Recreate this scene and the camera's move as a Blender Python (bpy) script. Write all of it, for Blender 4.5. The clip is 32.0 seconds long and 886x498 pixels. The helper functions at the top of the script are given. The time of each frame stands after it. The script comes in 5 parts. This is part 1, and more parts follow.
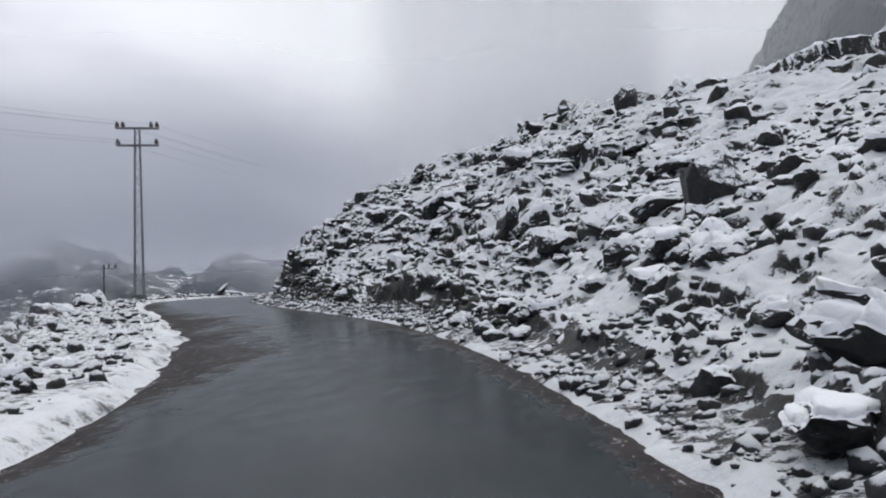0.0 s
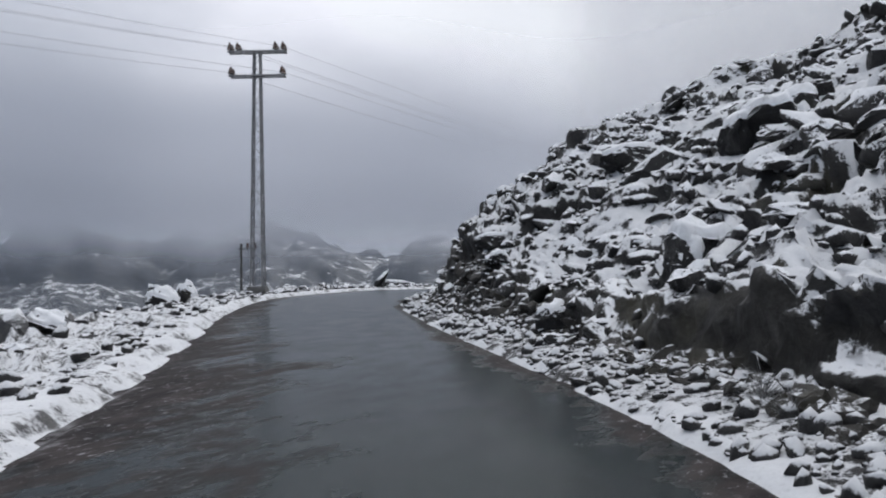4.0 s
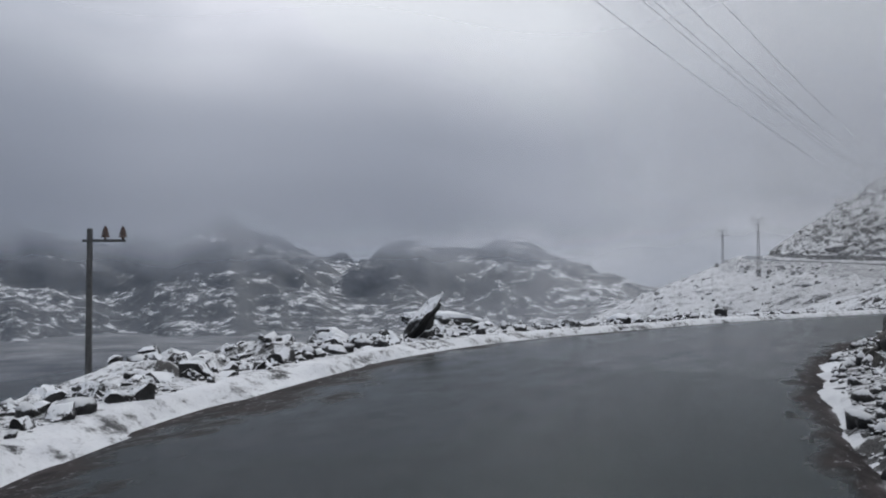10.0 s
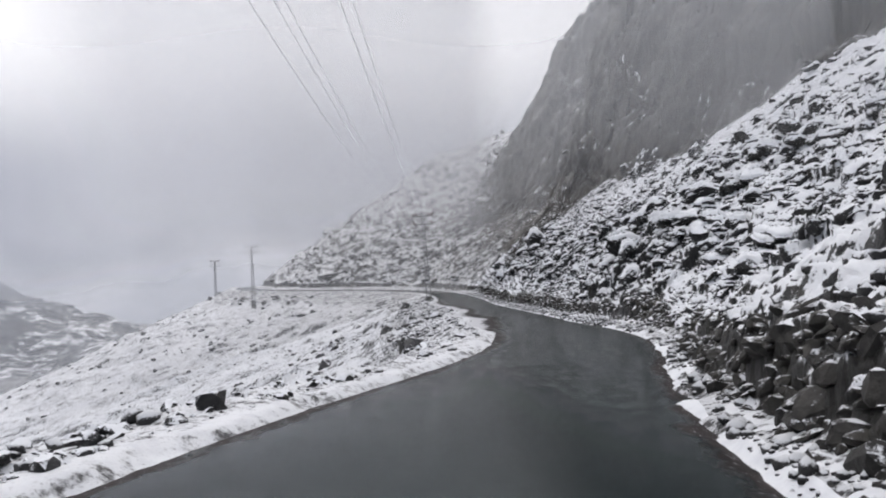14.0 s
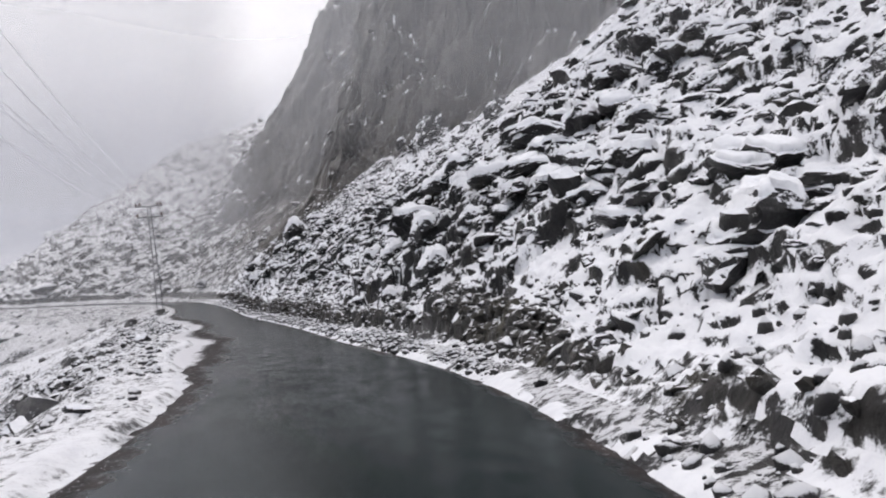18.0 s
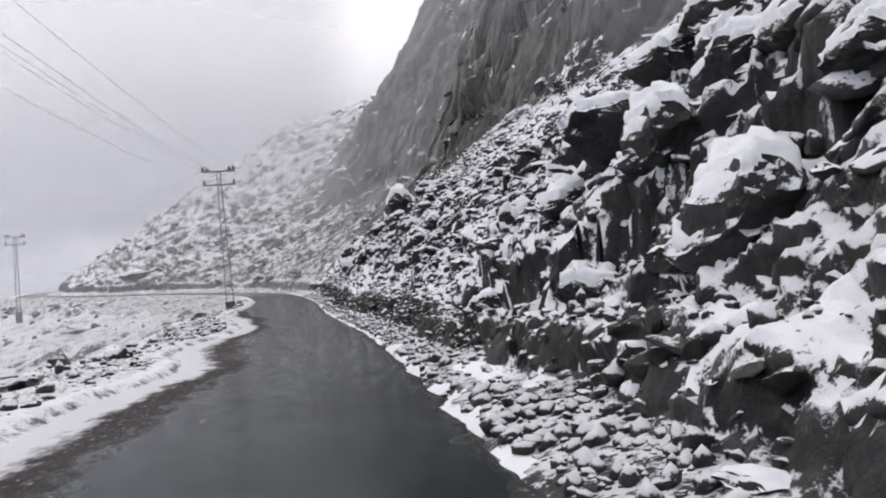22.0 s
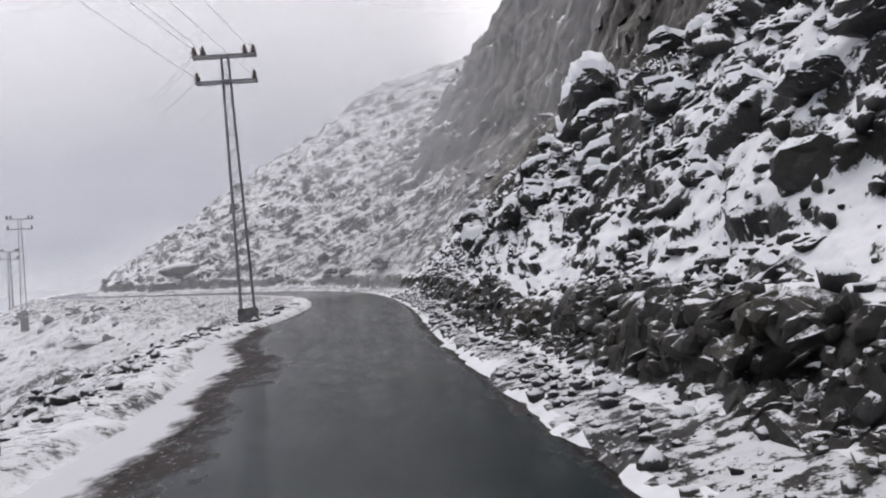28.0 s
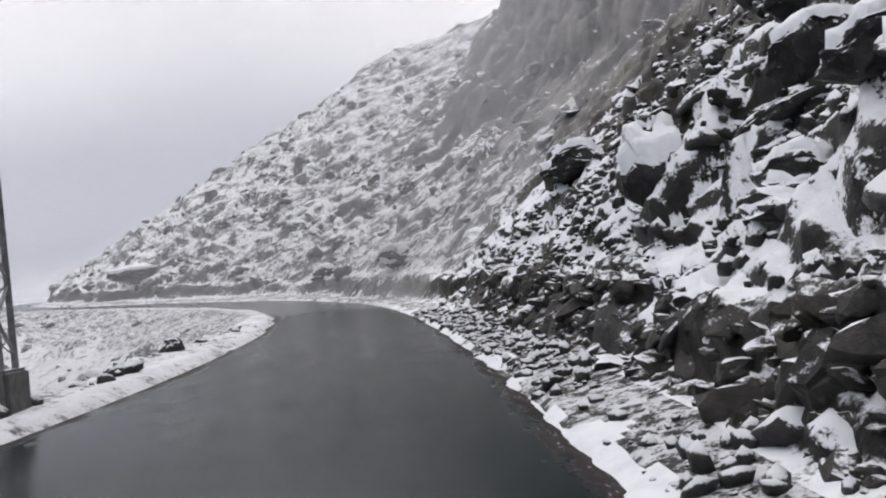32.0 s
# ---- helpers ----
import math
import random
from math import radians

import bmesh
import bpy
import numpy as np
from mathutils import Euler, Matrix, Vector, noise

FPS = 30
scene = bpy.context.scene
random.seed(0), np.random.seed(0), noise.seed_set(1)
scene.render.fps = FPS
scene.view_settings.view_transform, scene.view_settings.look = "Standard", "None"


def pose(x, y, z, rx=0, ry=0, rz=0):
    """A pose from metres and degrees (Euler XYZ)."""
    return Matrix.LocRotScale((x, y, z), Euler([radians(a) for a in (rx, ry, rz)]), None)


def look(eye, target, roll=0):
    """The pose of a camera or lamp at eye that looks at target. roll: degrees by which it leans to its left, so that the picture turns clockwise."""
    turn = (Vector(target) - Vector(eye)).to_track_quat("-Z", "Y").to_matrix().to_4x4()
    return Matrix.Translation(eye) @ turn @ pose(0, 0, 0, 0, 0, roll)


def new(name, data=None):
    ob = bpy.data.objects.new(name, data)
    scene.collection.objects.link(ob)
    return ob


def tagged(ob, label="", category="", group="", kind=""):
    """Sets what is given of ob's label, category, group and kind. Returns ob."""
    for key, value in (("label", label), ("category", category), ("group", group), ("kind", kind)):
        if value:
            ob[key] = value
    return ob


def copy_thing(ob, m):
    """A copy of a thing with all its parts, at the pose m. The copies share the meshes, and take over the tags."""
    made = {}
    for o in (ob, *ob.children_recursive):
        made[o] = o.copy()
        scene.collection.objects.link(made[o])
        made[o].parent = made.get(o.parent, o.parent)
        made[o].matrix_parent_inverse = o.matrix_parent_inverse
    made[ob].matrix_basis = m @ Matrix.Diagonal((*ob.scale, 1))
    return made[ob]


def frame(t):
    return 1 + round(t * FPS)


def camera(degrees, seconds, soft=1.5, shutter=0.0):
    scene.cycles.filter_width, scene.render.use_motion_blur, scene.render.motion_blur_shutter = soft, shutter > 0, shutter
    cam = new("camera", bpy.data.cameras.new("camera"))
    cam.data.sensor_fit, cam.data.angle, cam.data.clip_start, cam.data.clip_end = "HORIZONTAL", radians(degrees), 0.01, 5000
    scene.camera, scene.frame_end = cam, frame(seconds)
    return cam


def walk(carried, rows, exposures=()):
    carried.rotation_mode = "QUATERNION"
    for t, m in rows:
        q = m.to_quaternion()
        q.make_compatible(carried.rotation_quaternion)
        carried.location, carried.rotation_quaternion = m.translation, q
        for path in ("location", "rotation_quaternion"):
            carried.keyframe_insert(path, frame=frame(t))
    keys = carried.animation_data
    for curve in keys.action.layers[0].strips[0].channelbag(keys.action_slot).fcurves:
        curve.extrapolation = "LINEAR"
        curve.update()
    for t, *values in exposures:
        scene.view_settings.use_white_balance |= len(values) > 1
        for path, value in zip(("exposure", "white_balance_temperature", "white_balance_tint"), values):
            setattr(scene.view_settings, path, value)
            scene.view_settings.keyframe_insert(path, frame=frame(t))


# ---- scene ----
cam = camera(56.4, 32.0, 2.0)
METRES, EYE, TILT, LEAN, TURN = 150.0, 1.5, -3.0, -1.0, 20.1
ROWS = [
    (0.0, 0.0, 0.0, 0.0, 0.28, 5.73, 2.77),
    (0.5, -0.0002, 0.0124, 0.001, 1.35, 5.49, 2.68),
    (1.0, -0.001, 0.0254, 0.0021, 2.4, 5.55, 2.53),
    (1.5, -0.0024, 0.0389, 0.0033, 4.73, 5.65, 2.37),
    (2.0, -0.0043, 0.0532, 0.0044, 6.32, 5.81, 2.68),
    (2.5, -0.0065, 0.0676, 0.0056, 8.48, 5.94, 3.11),
    (3.0, -0.009, 0.0808, 0.0068, 9.54, 5.49, 3.07),
    (3.5, -0.012, 0.0947, 0.0081, 11.02, 5.06, 2.69),
    (4.0, -0.0155, 0.1086, 0.0092, 13.5, 5.06, 0.86),
    (4.5, -0.0192, 0.1215, 0.0102, 15.44, 4.81, 0.1),
    (6.5, -0.0388, 0.1752, 0.0149, 17.9, 4.44, -0.36),
    (7.0, -0.0447, 0.1888, 0.016, 19.15, 4.44, -0.52),
    (7.5, -0.0509, 0.2023, 0.017, 19.31, 4.65, -0.64),
    (8.0, -0.0573, 0.2159, 0.0182, 19.4, 4.84, 0.21),
    (8.5, -0.0646, 0.2316, 0.0196, 18.75, 5.07, 0.3),
    (9.0, -0.0703, 0.2459, 0.0206, 16.89, 5.36, 0.34),
    (9.5, -0.0754, 0.2604, 0.0219, 14.0, 5.35, 0.56),
    (10.0, -0.0795, 0.2751, 0.0233, 11.3, 5.35, 0.72),
    (10.5, -0.0824, 0.2899, 0.0245, 7.58, 5.27, 1.54),
    (11.0, -0.084, 0.3046, 0.0257, 1.72, 4.99, 2.9),
    (11.5, -0.0841, 0.3191, 0.0266, -5.26, 4.44, 4.35),
    (12.0, -0.0827, 0.3332, 0.0276, -9.25, 4.38, 5.11),
    (12.5, -0.08, 0.347, 0.0282, -13.6, 4.18, 5.71),
    (13.0, -0.076, 0.3607, 0.029, -17.09, 4.19, 5.32),
    (13.5, -0.0705, 0.3741, 0.0297, -20.66, 5.61, 5.3),
    (14.0, -0.0644, 0.3877, 0.03, -22.55, 5.84, 5.51),
    (14.5, -0.0577, 0.401, 0.0304, -25.94, 5.48, 5.86),
    (15.0, -0.0505, 0.4142, 0.0309, -29.14, 5.17, 7.06),
    (15.5, -0.0427, 0.4273, 0.0314, -31.61, 4.87, 8.37),
    (17.5, -0.0107, 0.4763, 0.0334, -38.05, 4.12, 9.29),
    (18.0, -0.0016, 0.4888, 0.0337, -38.26, 4.19, 8.68),
    (18.5, 0.0075, 0.5014, 0.034, -38.36, 4.25, 7.06),
    (19.0, 0.0168, 0.514, 0.0343, -37.12, 4.59, 5.78),
    (19.5, 0.026, 0.5273, 0.0345, -35.76, 4.8, 5.66),
    (20.0, 0.0346, 0.5408, 0.0349, -34.59, 4.85, 5.5),
    (20.5, 0.0428, 0.5546, 0.0354, -33.85, 4.82, 5.6),
    (21.0, 0.0506, 0.5689, 0.036, -32.8, 4.75, 6.61),
    (21.5, 0.0576, 0.5826, 0.0366, -31.45, 4.9, 6.74),
    (22.0, 0.0648, 0.5974, 0.0374, -30.19, 5.07, 7.1),
    (22.5, 0.0721, 0.6128, 0.038, -29.71, 5.12, 8.05),
    (23.0, 0.0792, 0.6282, 0.0387, -28.89, 5.16, 7.8),
    (23.5, 0.0859, 0.6437, 0.0395, -27.9, 5.29, 7.01),
    (24.0, 0.0924, 0.6595, 0.0402, -26.72, 5.43, 6.18),
    (24.5, 0.0989, 0.6755, 0.0409, -25.92, 5.48, 5.53),
    (26.5, 0.1226, 0.7386, 0.0448, -25.15, 5.56, 7.97),
    (27.0, 0.1286, 0.7553, 0.0458, -25.1, 5.62, 7.73),
    (27.5, 0.1345, 0.772, 0.0469, -24.41, 5.76, 7.04),
    (28.0, 0.1404, 0.7889, 0.048, -23.7, 5.85, 6.87),
    (28.5, 0.1462, 0.8057, 0.0492, -23.43, 5.93, 6.94),
    (29.0, 0.152, 0.8213, 0.0503, -23.36, 5.97, 6.91),
    (29.5, 0.1578, 0.8376, 0.0517, -23.36, 6.09, 7.1),
    (30.0, 0.1635, 0.854, 0.0528, -23.46, 6.51, 6.43),
    (30.5, 0.1701, 0.8727, 0.0541, -22.88, 6.36, 6.0),
    (31.0, 0.1762, 0.8889, 0.0555, -22.68, 6.27, 6.88),
    (31.5, 0.182, 0.9049, 0.057, -22.61, 6.24, 7.28),
    (32.0, 0.1879, 0.9211, 0.0581, -22.77, 6.26, 7.25),
]
walk(cam, [(t, pose(0, 0, EYE, TILT, LEAN, TURN) @ pose(METRES * x, METRES * y, METRES * z, 90 + pitch, roll, yaw)) for t, x, y, z, yaw, pitch, roll in ROWS],
     ((0.0, 0.22, 6250, 12), (2.0, -0.04, 6150, 11), (4.0, 0.20, 6200, 11), (7.0, 0.15, 6080, 11), (8.0, 0.01, 6100, 11), (9.0, -0.06, 6150, 10), (11.0, 0.08, 6200, 11), (13.0, 0.34, 6400, 13), (15.0, 0.55, 6500, 13), (18.0, 0.63, 6550, 15), (24.0, 0.66, 6550, 15), (28.0, 0.58, 6550, 15), (30.0, 0.55, 6550, 15), (32.0, 0.70, 6550, 14)))

# ---- light ----
world = bpy.data.worlds.new("overcast_sky")
scene.world = world
world.use_nodes = True
wn, wl = world.node_tree.nodes, world.node_tree.links
wn.clear()
SUN_EL, SUN_AZ = 38.0, -12.0
sky = wn.new("ShaderNodeTexSky")
sky.sky_type = "NISHITA"
sky.sun_disc = False
sky.sun_elevation, sky.sun_rotation = radians(SUN_EL), radians(SUN_AZ)
clear = wn.new("ShaderNodeBackground")
wl.new(sky.outputs[0], clear.inputs[0])
clear.inputs[1].default_value = 0.06
coord = wn.new("ShaderNodeTexCoord")
sep = wn.new("ShaderNodeSeparateXYZ")
wl.new(coord.outputs["Generated"], sep.inputs[0])
puff = wn.new("ShaderNodeTexNoise")
puff.inputs["Scale"].default_value, puff.inputs["Detail"].default_value = 2.2, 5.0
stretch = wn.new("ShaderNodeMapping")
stretch.inputs["Scale"].default_value = (1.0, 1.0, 2.6)
wl.new(coord.outputs["Generated"], stretch.inputs[0])
wl.new(stretch.outputs[0], puff.inputs["Vector"])
lift = wn.new("ShaderNodeMath")
lift.operation = "MULTIPLY_ADD"
lift.inputs[1].default_value, lift.inputs[2].default_value = 0.40, -0.20
wl.new(puff.outputs[0], lift.inputs[0])
toward = wn.new("ShaderNodeVectorMath")
toward.operation = "DOT_PRODUCT"
toward.inputs[1].default_value = (0.40 * math.sin(radians(2)), 0.40 * math.cos(radians(2)), 0.9)
wl.new(coord.outputs["Generated"], toward.inputs[0])
height = wn.new("ShaderNodeMath")
wl.new(toward.outputs["Value"], height.inputs[0])
wl.new(lift.outputs[0], height.inputs[1])
ramp = wn.new("ShaderNodeValToRGB")
stops = ((0.10, (0.24, 0.28, 0.34)), (0.30, (0.33, 0.36, 0.42)), (0.40, (0.50, 0.52, 0.57)), (0.50, (0.95, 0.94, 0.97)), (0.64, (1.22, 1.20, 1.22)))
while len(ramp.color_ramp.elements) < len(stops):
    ramp.color_ramp.elements.new(0.5)
for e, (p, c) in zip(ramp.color_ramp.elements, stops):
    e.position, e.color = p, (*c, 1)
ramp.color_ramp.interpolation = "B_SPLINE"
wl.new(height.outputs[0], ramp.inputs[0])
cloud = wn.new("ShaderNodeBackground")
wl.new(ramp.outputs[0], cloud.inputs[0])
cloud.inputs[1].default_value = 1.02
both = wn.new("ShaderNodeMixShader")
both.inputs[0].default_value = 0.97
wl.new(clear.outputs[0], both.inputs[1])
wl.new(cloud.outputs[0], both.inputs[2])
wout = wn.new("ShaderNodeOutputWorld")
wl.new(both.outputs[0], wout.inputs[0])

sun = new("sun", bpy.data.lights.new("sun", "SUN"))
sun.data.energy, sun.data.angle, sun.data.color = 0.6, radians(40), (1.0, 0.96, 0.92)
sun.matrix_world = look((0, 0, 0), (-math.sin(radians(SUN_AZ)) * math.cos(radians(SUN_EL)), -math.cos(radians(SUN_AZ)) * math.cos(radians(SUN_EL)), -math.sin(radians(SUN_EL))))


# ---- materials ----
class Mat:
    """A small builder for node materials."""

    def __init__(self, name):
        self.m = bpy.data.materials.new(name)
        self.m.use_nodes = True
        self.nt = self.m.node_tree
        self.bsdf = self.nt.nodes["Principled BSDF"]
        self.pos = self.nt.nodes.new("ShaderNodeNewGeometry")

    def node(self, kind, **sets):
        n = self.nt.nodes.new(kind)
        for k, v in sets.items():
            n.inputs[k].default_value = v
        return n

    def link(self, a, b):
        self.nt.links.new(a, b)

    def noise(self, scale, detail=4.0, rough=0.55, vec=None):
        n = self.node("ShaderNodeTexNoise", Scale=scale, Detail=detail, Roughness=rough)
        self.link(vec or self.pos.outputs["Position"], n.inputs["Vector"])
        return n.outputs[0]

    def math(self, op, a, b=0.0, c=0.0, clamp=False):
        n = self.nt.nodes.new("ShaderNodeMath")
        n.operation, n.use_clamp = op, clamp
        for i, v in enumerate((a, b, c)):
            if isinstance(v, (int, float)):
                n.inputs[i].default_value = v
            else:
                self.link(v, n.inputs[i])
        return n.outputs[0]

    def ramp(self, value, lo, hi):
        n = self.nt.nodes.new("ShaderNodeMapRange")
        n.interpolation_type = "SMOOTHSTEP"
        n.inputs[1].default_value, n.inputs[2].default_value = lo, hi
        self.link(value, n.inputs[0])
        return n.outputs[0]

    def mix(self, f, a, b):
        n = self.nt.nodes.new("ShaderNodeMix")
        n.data_type = "RGBA"
        for i, v in ((0, f), (6, a), (7, b)):
            if isinstance(v, (int, float)):
                n.inputs[i].default_value = v
            elif isinstance(v, tuple):
                n.inputs[i].default_value = (*v, 1)
            else:
                self.link(v, n.inputs[i])
        return n.outputs[2]

    def put(self, color=None, rough=None, bump=None, strength=0.4, dist=0.03):
        for key, v in (("Base Color", color), ("Roughness", rough)):
            if v is None:
                continue
            if isinstance(v, tuple):
                self.bsdf.inputs[key].default_value = (*v, 1)
            elif isinstance(v, (int, float)):
                self.bsdf.inputs[key].default_value = v
            else:
                self.link(v, self.bsdf.inputs[key])
        if bump is not None:
            b = self.node("ShaderNodeBump", Strength=strength, Distance=dist)
            self.link(bump, b.inputs["Height"])
            self.link(b.outputs[0], self.bsdf.inputs["Normal"])
        return self.m


def snowy(name, rock_a, rock_b, lo, hi, fine=1.0, moss=0.0, island=False, dirt=0.0, fleck=1.0, depth=1.0):
    """Dark rock or earth with fresh thin snow lying on all that faces up."""
    k = Mat(name)
    sepn = k.node("ShaderNodeSeparateXYZ")
    k.link(k.pos.outputs["Normal"], sepn.inputs[0])
    n1, n2, n3 = k.noise(0.9 * fine, 5), k.noise(5.0 * fine, 5, 0.6), k.noise(26 * fine, 3, 0.6)
    wob = k.math("ADD", k.math("MULTIPLY_ADD", n1, 0.60, -0.30), k.math("ADD", k.math("MULTIPLY_ADD", n2, fleck, -0.50 * fleck), k.math("MULTIPLY_ADD", n3, 0.45 * fleck, -0.225 * fleck)))
    snow = k.ramp(k.math("ADD", sepn.outputs[2], wob), lo, hi)
    tone = k.mix(k.ramp(k.noise(2.3 * fine, 6, 0.7), 0.35, 0.68), rock_a, rock_b)
    if island:
        tone = k.mix(k.math("MULTIPLY", k.pos.outputs["Random Per Island"], 0.5), tone, tuple(min(1, 2.1 * c) for c in rock_b))
    tone = k.mix(k.math("MULTIPLY", k.ramp(n2, 0.25, 0.8), 0.6), tone, tuple(0.45 * c for c in rock_a))
    if moss:
        tone = k.mix(k.math("MULTIPLY", k.ramp(k.noise(0.55, 4), 0.55, 0.72), moss), tone, (0.070, 0.064, 0.044))
    # depth only scales how white the snow is, whatever its thickness.
    white = k.mix(k.ramp(k.noise(4.0 * fine, 4), 0.4, 0.75), tuple(depth * c for c in (0.85, 0.86, 0.88)), tuple(depth * c for c in (0.75, 0.76, 0.79)))
    if dirt:
        white = k.mix(k.math("MULTIPLY", k.ramp(n3, 0.52, 0.72), dirt), white, (0.25, 0.24, 0.23))
    color = k.mix(snow, tone, white)
    rough = k.math("MULTIPLY_ADD", snow, 0.35, 0.5)
    bump = k.math("ADD", k.math("MULTIPLY", k.noise(11 * fine, 6, 0.7), k.math("MULTIPLY_ADD", snow, -0.6, 1.0)), k.math("MULTIPLY", snow, 0.5))
    k.bsdf.inputs["Specular IOR Level"].default_value = 0.25
    return k.put(color, rough, bump, 0.75, 0.06 / fine)


ROCK = snowy("snow_dusted_rock", (0.013, 0.013, 0.0145), (0.036, 0.035, 0.034), 0.50, 0.63, 1.0, 0.6)
# DEEP whitens more of the same rock, THIN less, its white scaled to 0.86.
DEEP = snowy("rock_under_deeper_snow", (0.013, 0.013, 0.0145), (0.036, 0.035, 0.034), 0.42, 0.56, 1.0, 0.5)
THIN = snowy("rock_under_sparse_greyer_snow", (0.013, 0.013, 0.0145), (0.036, 0.035, 0.034), 0.56, 0.70, 1.0, 0.6, False, 0.15, 1.0, 0.86)
WALL = snowy("damp_mossy_rock_wall", (0.012, 0.0115, 0.011), (0.036, 0.034, 0.030), 0.70, 0.92, 1.0, 0.8)
BLOCK = snowy("damp_broken_block_stone", (0.016, 0.015, 0.0145), (0.060, 0.056, 0.050), 0.80, 1.00, 1.6, 0.8, True, 0.0, 1.2)
STONE = snowy("snow_capped_boulder_stone", (0.013, 0.013, 0.0145), (0.038, 0.037, 0.036), 0.44, 0.58, 1.6, 0.3, True, 0.0, 1.4)
# RUBBLE and VERGE_MAT snow: dirty, with the wall's shade put into the colour too.
RUBBLE = snowy("shade_toned_snowy_rubble", (0.016, 0.016, 0.0175), (0.042, 0.041, 0.040), 0.44, 0.62, 2.2, 0.1, True, 0.0, 1.0, 0.82)
VERGE_MAT = snowy("stony_shade_toned_verge_snow", (0.016, 0.016, 0.0175), (0.045, 0.043, 0.041), 0.85, 1.02, 1.25, 0.2, False, 0.2, 1.4, 0.80)
OUTER = snowy("stony_outer_verge_snow", (0.03, 0.03, 0.032), (0.075, 0.072, 0.07), 0.76, 1.0, 1.5, 0.2, False, 0.4, 1.3, 0.92)
BANK = snowy("snowy_valley_slope", (0.07, 0.07, 0.075), (0.15, 0.145, 0.14), 0.66, 0.92, 0.8, 0.2, False, 0.2, 1.0, 0.94)
# Mist put into the colour: the spur's rock is paler than near rock.
SPUR = snowy("snow_dusted_mist_paled_rock", (0.045, 0.045, 0.048), (0.12, 0.116, 0.112), 0.62, 0.90, 0.7, 0.2, False, 0.2)
CLIFF = snowy("brown_cliff_rock", (0.042, 0.040, 0.038), (0.105, 0.097, 0.088), 0.84, 1.08, 0.8, 0.5)
# FAR and FLATS have haze put into their colour: bluish rock, dimmer flats snow.
FAR = snowy("far_mountain_hazed_snow_and_rock", (0.05, 0.06, 0.075), (0.10, 0.11, 0.13), 0.93, 1.16, 0.02)
FLATS = snowy("snowy_hazed_valley_flats", (0.05, 0.06, 0.075), (0.10, 0.11, 0.13), 0.80, 1.45, 0.03, 0.0, False, 0.0, 0.35, 0.8)


def asphalt():
    """Wet dark asphalt; the edges carry mud and slush."""
    k = Mat("wet_asphalt")
    edge = k.node("ShaderNodeAttribute")
    edge.attribute_name = "edge"
    e = edge.outputs["Fac"]
    stretchy = k.node("ShaderNodeMapping")
    k.link(k.pos.outputs["Position"], stretchy.inputs[0])
    stretchy.inputs["Scale"].default_value = (1.0, 0.45, 1.0)
    v = stretchy.outputs[0]
    patch, grit, mid = k.noise(0.55, 5, 0.6, v), k.noise(45, 4, 0.7), k.noise(3.2, 6, 0.65, v)
    mud = k.ramp(k.math("ADD", e, k.math("ADD", k.math("MULTIPLY_ADD", patch, 1.3, -0.65), k.math("MULTIPLY_ADD", mid, 1.1, -0.55))), 0.50, 0.86)
    base = k.mix(k.ramp(patch, 0.35, 0.7), (0.0062, 0.0130, 0.0138), (0.0120, 0.0215, 0.0220))
    base = k.mix(k.math("MULTIPLY", k.ramp(grit, 0.5, 0.75), 0.4), base, (0.030, 0.031, 0.030))
    brown = k.mix(k.ramp(mid, 0.35, 0.65), (0.015, 0.0125, 0.0125), (0.056, 0.048, 0.047))
    brown = k.mix(k.math("MULTIPLY", k.ramp(k.noise(9, 6, 0.8, v), 0.56, 0.66), 0.55), brown, (0.16, 0.155, 0.155))
    brown = k.mix(k.math("MULTIPLY", k.ramp(k.noise(15, 5, 0.75, v), 0.59, 0.66), k.ramp(e, 0.25, 0.8)), brown, (0.38, 0.38, 0.39))
    slush = k.ramp(k.math("ADD", e, k.math("ADD", k.math("MULTIPLY_ADD", mid, 0.7, -0.35), k.math("MULTIPLY_ADD", patch, 0.7, -0.35))), 1.02, 1.26)
    color = k.mix(slush, k.mix(mud, base, brown), (0.62, 0.62, 0.64))
    rough = k.math("ADD", k.math("MULTIPLY_ADD", k.ramp(mid, 0.3, 0.75), 0.10, 0.15), k.math("MULTIPLY", mud, 0.45), 0, True)
    bump = k.math("ADD", k.math("MULTIPLY", grit, k.math("MULTIPLY_ADD", mud, 0.8, 0.015)), k.math("MULTIPLY", mid, k.math("MULTIPLY_ADD", mud, 2.0, 0.01)))
    k.bsdf.inputs["Specular IOR Level"].default_value = 0.038
    return k.put(color, rough, bump, 0.22, 0.02)


def plain(name, a, b, scale, rough, metal=0.0, bump=0.3):
    k = Mat(name)
    n = k.noise(scale, 5, 0.65)
    k.bsdf.inputs["Metallic"].default_value = metal
    return k.put(k.mix(k.ramp(n, 0.3, 0.7), a, b), k.math("MULTIPLY_ADD", n, 0.25, rough - 0.12), k.noise(scale * 6, 3), bump, 0.01)


ASPHALT = asphalt()
STEEL = plain("weathered_galvanised_steel", (0.17, 0.17, 0.175), (0.32, 0.32, 0.33), 9, 0.6, 0.35)
PORCELAIN = plain("brown_porcelain", (0.05, 0.025, 0.02), (0.09, 0.05, 0.04), 12, 0.25)
CONCRETE = snowy("snowy_concrete", (0.10, 0.098, 0.095), (0.20, 0.195, 0.19), 0.80, 0.95, 2.0)
TIMBER = plain("weathered_timber", (0.05, 0.05, 0.05), (0.10, 0.10, 0.098), 14, 0.8)
TWIG = plain("frosted_dry_twigs", (0.10, 0.095, 0.09), (0.42, 0.42, 0.42), 30, 0.9)
